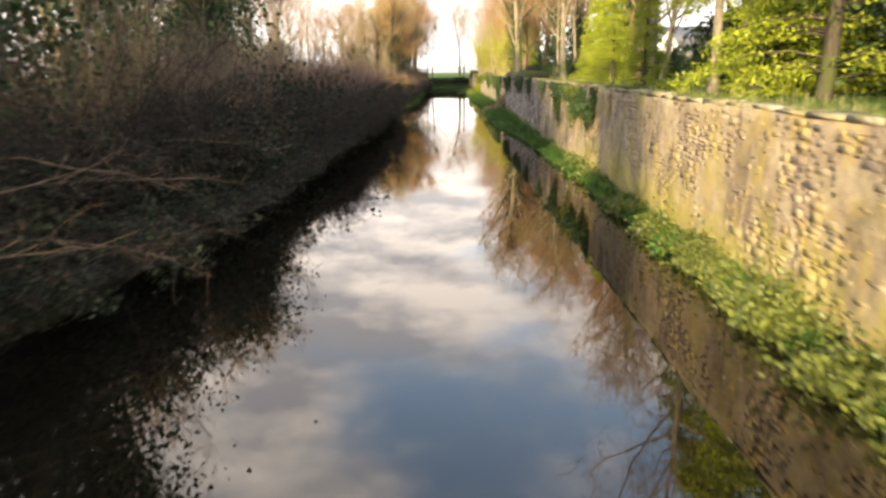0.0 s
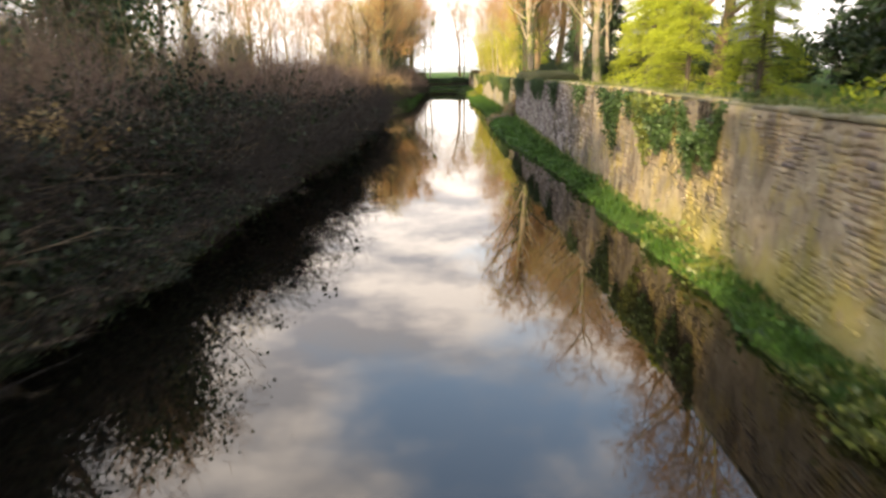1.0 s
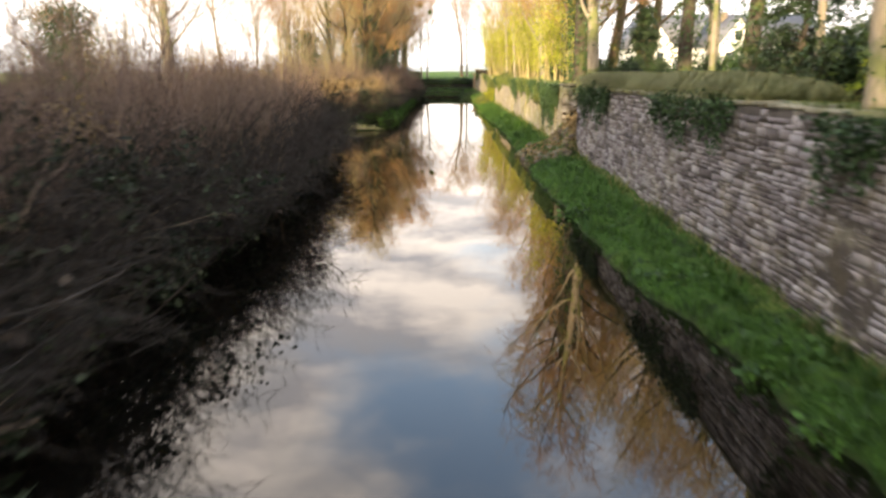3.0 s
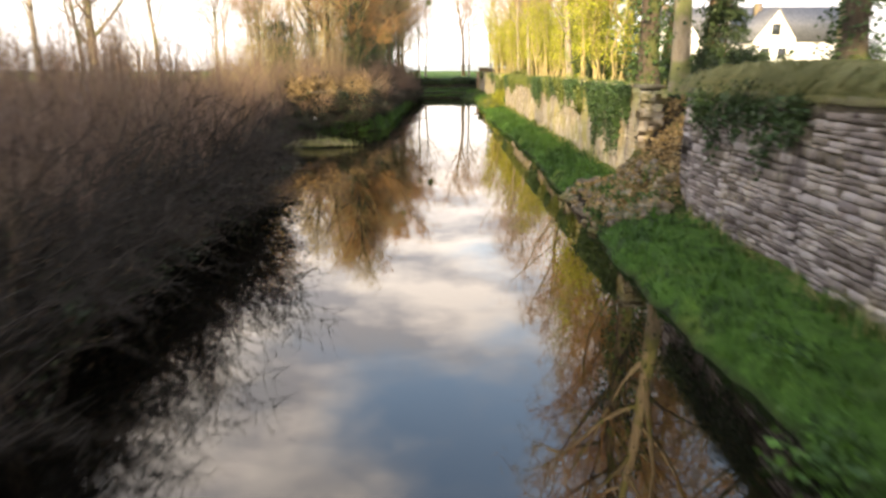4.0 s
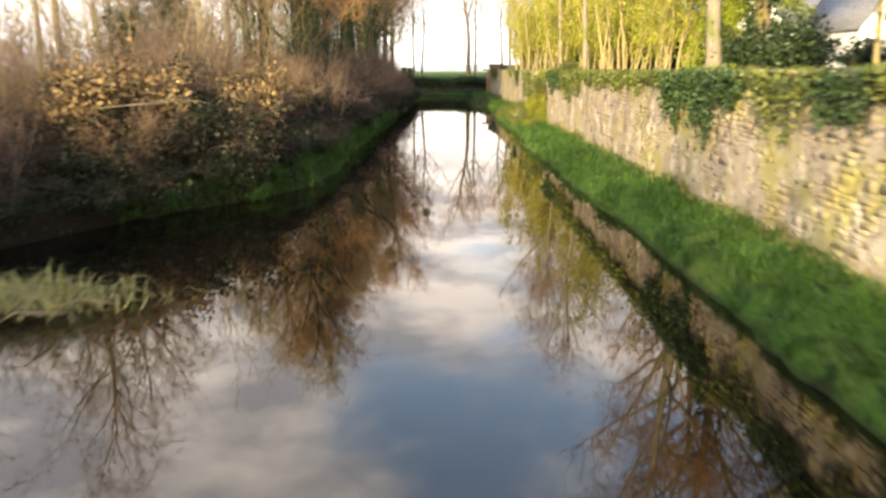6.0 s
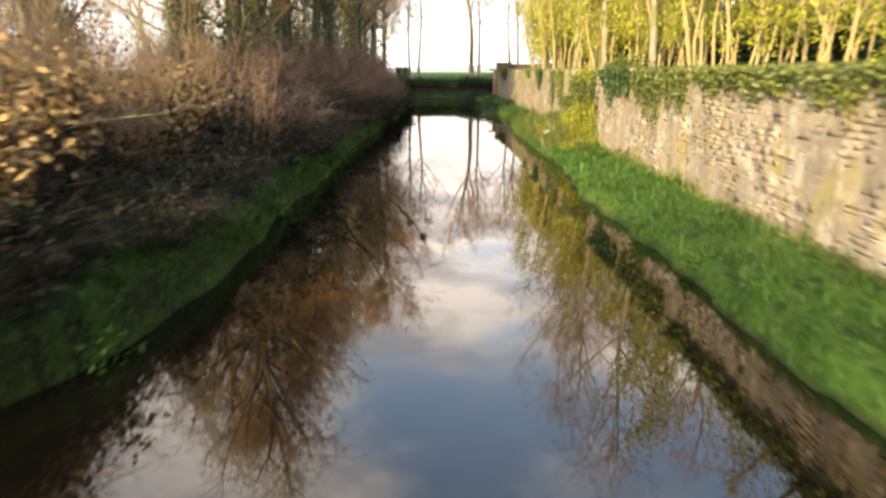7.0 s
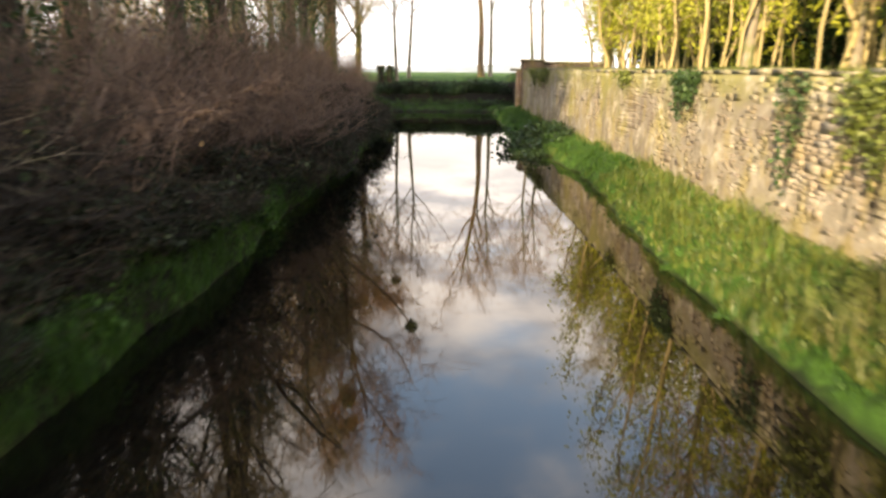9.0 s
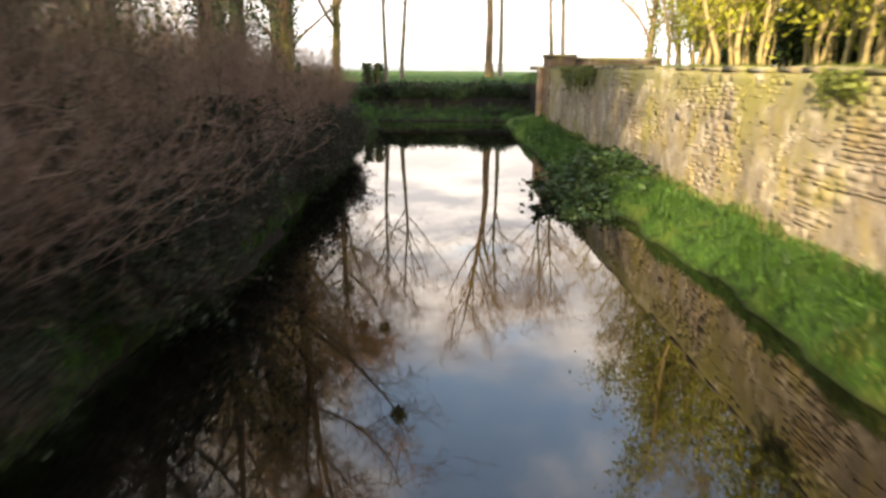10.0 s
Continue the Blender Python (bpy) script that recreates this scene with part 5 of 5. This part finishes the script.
# ---------------------------------------------------------------- the slumped stretch with leaves and rubble
RUB = [stone_shape() for _ in range(6)]
RUB_ME = []
for v_, q_ in RUB:
    q2_ = np.concatenate([q_, [[8, 9, 10, 11]]])
    me_ = mesh_of("fallen_stone", v_, quads=q2_)
    me_.materials.append(M_RUBBLE)
    RUB_ME.append(me_)
for j_ in range(210):
    yy_ = r2.uniform(41.9, 45.6)
    x_ = r2.uniform(2.62, 4.0) if yy_ < 45.2 else r2.uniform(2.75, 3.5)
    s_ = r2.uniform(0.05, 0.15)
    ob = new("fallen_stone", RUB_ME[j_ % 6])
    ob.matrix_basis = pose(x_, yy_, max(float(land(x_, yy_)), 0.0) + s_ * 0.14, r2.uniform(-30, 30), r2.uniform(-30, 30), r2.uniform(0, 360)) @ Matrix.Diagonal((s_, s_ * 1.2, s_ * 0.85, 1))
    tagged(ob, "loose pale rubble stone fallen from the wall", "stone", "rubble below the broken wall")

h = Heap()
n = 9000
yy = rng.uniform(42.0, 45.4, n)
xx = rng.uniform(2.75, 5.6, n)
keep = (gap_at(yy) > 0.2)
c = np.stack([xx, yy, land(xx, yy) + rng.uniform(0.0, 0.06, n)], 1)[keep]
leaves(h, c, 0.06, 0.6, 1.3)
tagged(part("leaf_litter", h.mesh("leaf_litter"), M_LITTER), "tan fallen leaves heaped down the broken bank", "leaves", kind="stuff")
h = Heap()
n = 9000
yy = rng.uniform(2, 116, n)
xx = left_edge(yy) - rng.uniform(0.3, 5.0, n)
leaves(h, np.stack([xx, yy, land(xx, yy) + 0.02], 1), 0.07, 0.75, 1.3)
tagged(part("leaf_litter", h.mesh("leaf_litter"), M_DEAD), "brown dead leaves lying under the scrub", "leaves", kind="stuff")

# second slump, overgrown
for j_, (x_, yy_, s_) in enumerate([(3.9, 74.4, 0.8), (4.2, 75.4, 0.9), (4.4, 76.6, 0.9), (3.7, 75.2, 0.5), (4.9, 74.8, 1.0), (4.6, 77.3, 0.7), (3.6, 74.0, 0.5), (3.5, 77.2, 0.55), (4.0, 77.6, 0.5), (4.7, 75.8, 0.9), (3.4, 75.3, 0.4),
                                     (3.15, 74.6, 0.4), (3.3, 73.4, 0.4), (3.45, 72.7, 0.35), (3.05, 75.5, 0.35), (3.2, 76.9, 0.4), (3.5, 78.2, 0.4), (3.6, 76.0, 0.4), (3.6, 73.2, 0.4), (3.1, 74.0, 0.3), (3.35, 74.1, 0.45)]):
    if j_ == 0:
        mounds = Kind([evergreen_bush("overgrown_shrub", "yellow-green shrub grown over the slumped wall", 0.9, 1.0, M_IVY_SUN, 4200, 0.045, "shrub"),
                       evergreen_bush("overgrown_shrub", "olive green shrub with brown stems on the slump", 0.9, 0.9, M_BAMBOO, 2600, 0.05, "shrub")])
    mounds.at(0 if j_ % 3 else 1, x_, yy_, s_, 60 * j_)
bd = thing("painted_board", "pale blue painted board lying on the bank", "board", at=(3.28, 76.25, float(land(3.28, 76.25)) + 0.16))
bd.rotation_euler = (radians(8), radians(-4), radians(-75))
h = Heap()
box(h, (-0.06, -0.3, 0.0), (0.06, 0.3, 0.03), 0.004)
part("plank", h.mesh("plank"), M_BOARD, bd)
h = Heap()
box(h, (-0.03, -0.28, -0.17), (0.0, -0.23, 0.0), 0.004)
part("batten", h.mesh("batten"), M_BOARD, bd)

# evergreen spilling off the ledge into the water
spill = Kind([evergreen_bush("low_evergreen", "dark green leafy shrub spreading over the water's edge", 1.0, 0.55, M_IVY, 3200, 0.085)])
for x_, yy_, s_, t_ in ((2.5, 91.6, 0.75, 0), (2.75, 92.8, 1.1, 80), (3.3, 94.0, 1.1, 200), (3.8, 95.0, 0.9, 130)):
    spill.at(0, x_, yy_, s_, t_, 0.8)

# ---------------------------------------------------------------- brick pier and parapet at the end of the wall


def brick_face(parent, x0, x1, y0, y1, z0, z1):
    """Courses of single bricks round a pier."""
    me = {}
    z, row = z0, 0
    while z < z1 - 0.05:
        for face in ("south", "west"):
            lo, hi = (x0, x1) if face == "south" else (y0, y1)
            u = lo - (0.11 if row % 2 else 0.0)
            while u < hi - 0.03:
                a, b2 = max(u, lo), min(u + 0.215, hi)
                if b2 - a > 0.05:
                    key = (face, round(b2 - a, 3))
                    if key not in me:
                        hp = Heap()
                        if face == "south":
                            box(hp, (0, -0.012, 0), (b2 - a, 0.05, 0.065), 0.003)
                        else:
                            box(hp, (-0.012, 0, 0), (0.05, b2 - a, 0.065), 0.003)
                        me[key] = hp.mesh("brick")
                    ob_ = part("brick", me[key], M_BRICK, parent)
                    ob_.location = (a, y0, z) if face == "south" else (x0, a, z)
                u += 0.225
        z += 0.075
        row += 1


ab = thing("brick_pier", "weathered brown brick pier with a flat stone cap", "pier", kind="structure", at=(4.62, 108.0, 0))
h = Heap()
box(h, (-0.49, -0.74, 0.1), (0.49, 0.74, 2.84))
part("shaft", h.mesh("shaft"), M_MORTAR, ab)
h = Heap()
box(h, (-0.57, -0.82, 2.84), (0.57, 0.8, 2.95), 0.012)
part("cap", h.mesh("cap"), M_COPING, ab)
pp = thing("parapet", "low brown brick parapet with flat coping", "wall", kind="structure", at=(0, 0, 0))
h = Heap()
box(h, (5.14, 107.9, 0.9), (8.8, 108.3, 2.74), 0.01)
part("brickwork", h.mesh("brickwork"), M_BRICK, pp)
h = Heap()
box(h, (5.2, 107.83, 2.74), (8.8, 108.37, 2.86), 0.012)
part("coping", h.mesh("coping"), M_COPING, pp)
sl = thing("stone_ledge", "flat stone ledge jutting from the pier", "ledge", kind="structure")
h = Heap()
box(h, (3.57, 108.3, 2.36), (4.12, 108.9, 2.48), 0.012)
part("slab", h.mesh("slab"), M_COPING, sl)
h = Heap()
box(h, (3.87, 108.35, 0.1), (4.12, 108.85, 2.36), 0.012)
part("corbel", h.mesh("corbel"), M_BRICK, sl)

# ---------------------------------------------------------------- far bank
hedge = Kind([evergreen_bush("hedge_bush", "dark ivy-grown bush on the far bank", 1.2, 1.5, M_IVY, 2600, 0.09),
              evergreen_bush("hedge_bush", "brown and dark green bush on the far bank", 1.2, 1.4, M_BRAMBLE, 2600, 0.09)])
for j_ in range(18):
    hedge.at(r2.randrange(2), -4.9 + j_ * 0.52 + r2.uniform(-0.2, 0.2), 115.2 + r2.uniform(-0.2, 0.4), r2.uniform(0.75, 0.95), r2.uniform(0, 360), 0.85, -0.5)
for j_ in range(15):
    hedge.at(r2.randrange(2), -4.2 + j_ * 0.52 + r2.uniform(-0.2, 0.2), 112.9 + r2.uniform(-0.5, 0.6), r2.uniform(0.28, 0.42), r2.uniform(0, 360), 0.7, -0.1)
turf("grass", "rank grass below the far bank", lambda y: rng.uniform(-4.5, 4.3, len(y)), 5000, 0.25, M_GRASS, 111.0, 114.0, 0.012)

st = thing("tree_stump", "ivy-covered tall square tree stump", "stump", at=(-3.9, 116.4, float(land(-3.9, 116.4)) - 0.1))
h = Heap()
for dx_ in (-0.28, 0.22):
    sticks(h, np.array([[[dx_, 0, 0], [dx_ * 1.1, 0, 0.5], [dx_ * 1.25, 0.02, 1.05]]]), np.array([[0.24, 0.2, 0.22]]), 9)
part("trunk", h.mesh("trunk", True), M_BARK_DARK, st)
h = Heap()
c = rng.uniform((-0.55, -0.3, 0.2), (0.55, 0.3, 1.1), (900, 3))
leaves(h, c, 0.09, 0.2, 1.2, 0.4)
part("foliage", h.mesh("foliage"), M_IVY, st)

# ---------------------------------------------------------------- cottages behind the trees


def cottage(x, y, w, d, eaves, ridge, turn, label):
    ob = thing("cottage", label, "house", "cottages behind the trees", at=(x, y, float(land(x, y)) - 0.2))
    ob.rotation_euler = (0, 0, radians(turn))
    h_ = Heap()
    v = [(-w / 2, 0, 0), (w / 2, 0, 0), (w / 2, 0, eaves), (0, 0, ridge), (-w / 2, 0, eaves)]
    v += [(a, d, c_) for a, _, c_ in v]
    hp = bmesh.new()
    vs = [hp.verts.new(p_) for p_ in v]
    for f_ in ((4, 3, 2, 1, 0), (5, 6, 7, 8, 9), (0, 1, 6, 5), (1, 2, 7, 6), (4, 0, 5, 9)):
        hp.faces.new([vs[i2] for i2 in f_])
    me = bpy.data.meshes.new("wall")
    hp.to_mesh(me)
    hp.free()
    part("wall", me, M_WHITE, ob)
    for sgn, nm in ((-1, "roof"), (1, "roof")):
        h_ = Heap()
        sl_ = math.hypot(w / 2, ridge - eaves)
        ox, oz = (ridge - eaves) / sl_ * 0.1 * sgn, w / 2 / sl_ * 0.1
        e_ = (sgn * (w / 2 + 0.2), eaves - 0.2 * (ridge - eaves) / (w / 2))
        base = [(0, ridge + 0.02), e_, (e_[0] + ox, e_[1] + oz), (0, ridge + 0.14)]
        vv = [(a, -0.2, b2) for a, b2 in base] + [(a, d + 0.2, b2) for a, b2 in base]
        h_.add(vv, q=[[0, 1, 2, 3], [7, 6, 5, 4], [0, 4, 5, 1], [1, 5, 6, 2], [2, 6, 7, 3], [3, 7, 4, 0]])
        part(nm, h_.mesh(nm), M_SLATE, ob)
    for wx, wz in ((-w / 5, 1.2), (w / 5, 1.2), (0, eaves + 0.3)):
        win = Heap()
        for lo, hi in (((wx - 0.5, -0.05, wz), (wx - 0.42, 0.02, wz + 1.2)), ((wx + 0.42, -0.05, wz), (wx + 0.5, 0.02, wz + 1.2)),
                       ((wx - 0.42, -0.05, wz), (wx + 0.42, 0.02, wz + 0.08)), ((wx - 0.42, -0.05, wz + 1.12), (wx + 0.42, 0.02, wz + 1.2))):
            box(win, lo, hi)
        wo = part("window", win.mesh("window"), M_WHITE, ob)
        g_ = Heap()
        box(g_, (wx - 0.42, -0.012, wz + 0.08), (wx + 0.42, 0.01, wz + 1.12))
        part("pane", g_.mesh("pane"), M_GLASS, wo)
    ch = Heap()
    box(ch, (-0.3, d * 0.5 - 0.35, ridge - 0.5), (0.3, d * 0.5 + 0.35, ridge + 0.9), 0.01)
    part("chimney", ch.mesh("chimney"), M_BRICK, ob)


cottage(24.0, 100.0, 5.2, 9.0, 3.0, 6.2, 0, "white-walled gabled cottage with slate roof")
cottage(33.0, 98.0, 4.2, 9.0, 3.2, 6.0, 0, "white gabled cottage wing with slate roof")
h_house = thing("long_house", "long low house with a grey slate roof", "house", "cottages behind the trees", at=(33, 106, float(land(33, 106)) - 0.2))
h = Heap()
box(h, (-8, 0, 0), (14, 7, 3.4))
part("wall", h.mesh("wall"), M_WHITE, h_house)
h = Heap()
h.add([(-8.3, -0.4, 3.3), (14.3, -0.4, 3.3), (14.3, 3.5, 7.2), (-8.3, 3.5, 7.2), (-8.3, 7.4, 3.3), (14.3, 7.4, 3.3), (-8.3, 3.5, 7.0), (14.3, 3.5, 7.0)],
      q=[[0, 1, 2, 3], [3, 2, 5, 4], [0, 6, 7, 1], [6, 4, 5, 7]], t=[[0, 3, 6], [3, 4, 6], [1, 7, 2], [2, 7, 5]])
part("roof", h.mesh("roof"), M_SLATE, h_house)

# ---------------------------------------------------------------- fallen and leaning branches by the water


def branch(label, st_, way, length, r0, mat, n_side=14):
    ob = thing("fallen_branch", label, "branch", "branches leaning over the water", at=st_)
    h_ = Heap()
    p_ = curve_path((0, 0, 0), way, length, 9, 0.10, -0.03)
    sticks(h_, p_[None], (r0 * np.linspace(1, 0.15, 9))[None], 5)
    part("bough", h_.mesh("bough", True), mat, ob)
    h_ = Heap()
    t_ = side_twigs(h_, p_[None], n_side, length * 0.35, r0 * 0.3, 0.1)
    side_twigs(h_, t_, n_side * 3, length * 0.15, r0 * 0.14, 0.1, 2)
    tagged(part("brushwood", h_.mesh("brushwood"), mat, ob), kind="stuff")


BR = [(-6.6, 50.2, 0.5, (0.12, 1, 0.02), 4.0), (-5.6, 47.2, 0.5, (0.35, 1, -0.02), 4.6), (-5.0, 46.4, 0.5, (0.5, 1, 0.0), 2.4), (-5.6, 58.8, 1.7, (1, 0.8, 0.3), 1.8), (-4.6, 60.6, 1.1, (1, 0.5, 0.15), 1.4),
      (-4.4, 71.6, 1.0, (0.7, 1, 0.30), 3.0), (-4.6, 73.2, 1.3, (0.8, 1, 0.25), 3.2), (-4.3, 76.5, 1.1, (0.6, 1, 0.2), 2.8), (-4.7, 75.0, 1.5, (0.6, 1, 0.2), 3.2),
      (-4.6, 67.6, 1.4, (0.9, 0.6, 0.3), 2.0), (-4.4, 63.4, 1.5, (0.9, 0.7, 0.3), 1.8), (-5.1, 5.6, 1.3, (0.9, 0.6, 0.5), 2.2), (-4.8, 6.6, 0.9, (1, 0.4, 0.05), 2.4),
      (-5.2, 7.6, 1.7, (1, 0.1, 0.2), 2.2), (-4.9, 4.4, 1.0, (1, 0.8, 0.15), 2.4), (-5.0, 11.5, 1.5, (1, 0.5, 0.05), 2.2), (-4.9, 14.0, 1.2, (0.8, 0.8, 0.3), 2.0),
      (-4.9, 18.5, 1.3, (1, 0.5, 0.3), 2.0), (-4.7, 24.0, 1.5, (1, -0.3, 0.4), 2.0), (-4.6, 9.0, 1.2, (1, 0.3, 0.1), 1.8), (-4.3, 86.0, 1.1, (0.7, 1, 0.35), 2.6)]
for x_, yy_, z_, w_, L_ in BR:
    branch("pale bare branch leaning out from the bank", (x_, yy_, z_), w_, L_, 0.014 if yy_ < 40 else 0.018, M_TWIG if yy_ < 40 else M_BARK_PALE)
ts = thing("grass_tussock", "dry grassy tussock at the water's edge", "grass", at=(-4.0, 54.3, 0.0))
h = Heap()
fo = rng.normal(0, 1, (800, 3)) * (0.42, 0.22, 0) + np.array([[0.28, 0.1, 0], [-0.35, -0.12, 0], [-0.8, 0.0, 0]])[rng.integers(0, 3, 800)]
fo[:, 2] = 0.10 * np.exp(-(fo[:, 0] ** 2 + fo[:, 1] ** 2))
blades(h, fo, 0.26 * rng.uniform(0.2, 1.4, 800), 0.009, 1.6)
st = Heap()
m = 26
p0 = np.stack([rng.normal(0, 0.35, m), rng.normal(0, 0.15, m), np.full(m, 0.1)], 1)
d0 = np.stack([-rng.uniform(0.3, 1.1, m), rng.normal(-0.1, 0.25, m), rng.uniform(0.0, 0.25, m)], 1)
sticks(st, np.stack([p0, p0 + d0 * 0.5 + np.array([0, 0, 0.05]), p0 + d0 * np.array([1, 1, 0.1])], 1), np.tile([0.012, 0.009, 0.004], (m, 1)))
part("stem", st.mesh("stem"), M_BARK_PALE, ts, "pale dead stems")
tagged(part("blade_mass", h.mesh("blade_mass"), M_GRASS_SUN, ts), kind="stuff")

# scraps of white plastic caught on the bank
for x_, yy_, s_ in ((-5.3, 58.9, 0.10), (-5.0, 59.6, 0.08), (-4.2, 60.0, 0.04)):
    h = Heap()
    u_, v_ = np.meshgrid(np.linspace(0, 2 * np.pi, 11)[:-1], np.linspace(-1.3, 1.3, 6))
    rr = s_ * (0.75 + 0.45 * rng.random(u_.shape))
    c = np.stack([rr * np.cos(u_) * np.cos(v_), 0.8 * rr * np.sin(u_) * np.cos(v_), 0.9 * rr * np.sin(v_) + s_ * 0.5], -1)
    i = np.arange(60).reshape(6, 10)
    j = np.roll(i, -1, 1)
    h.add(c, q=np.stack([i[:-1], j[:-1], j[1:], i[1:]], -1).reshape(-1, 4))
    lit = part("plastic_scrap", h.mesh("plastic_scrap"), M_WHITE)
    lit.matrix_basis = pose(x_, yy_, float(land(x_, yy_)) + 0.01, 0, 0, 90 * yy_)
    tagged(lit, "crumpled white plastic scrap lying on the bank", "litter")

# ---------------------------------------------------------------- low hills on the skyline
h = Heap()
ang = np.linspace(-1.2, 1.2, 90)
hz = 10 + 7 * np.sin(ang * 5 + 1) + 3 * np.sin(ang * 17)
lo_ = np.stack([np.sin(ang) * 1500, np.cos(ang) * 1500, np.full(90, -5.0)], 1)
hi_ = np.stack([np.sin(ang) * 1650, np.cos(ang) * 1650, hz], 1)
i = np.arange(89)
h.add(np.concatenate([lo_, hi_]), q=np.stack([i, i + 1, i + 91, i + 90], 1))
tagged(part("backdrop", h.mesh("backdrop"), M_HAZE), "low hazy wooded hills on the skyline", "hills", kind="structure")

# ---------------------------------------------------------------- single stones and bricks
for wall_name, k_, at_, size_ in LOOSE_STONES:
    ob = new("stone", (STONE_MESHES if wall_name == "wall_1" else PALE_MESHES)[k_])
    ob.parent = wall_things[wall_name]
    ob.location, ob.scale = at_, size_
brick_face(ab, -0.5, 0.5, -0.75, 0.75, 0.3, 2.83)
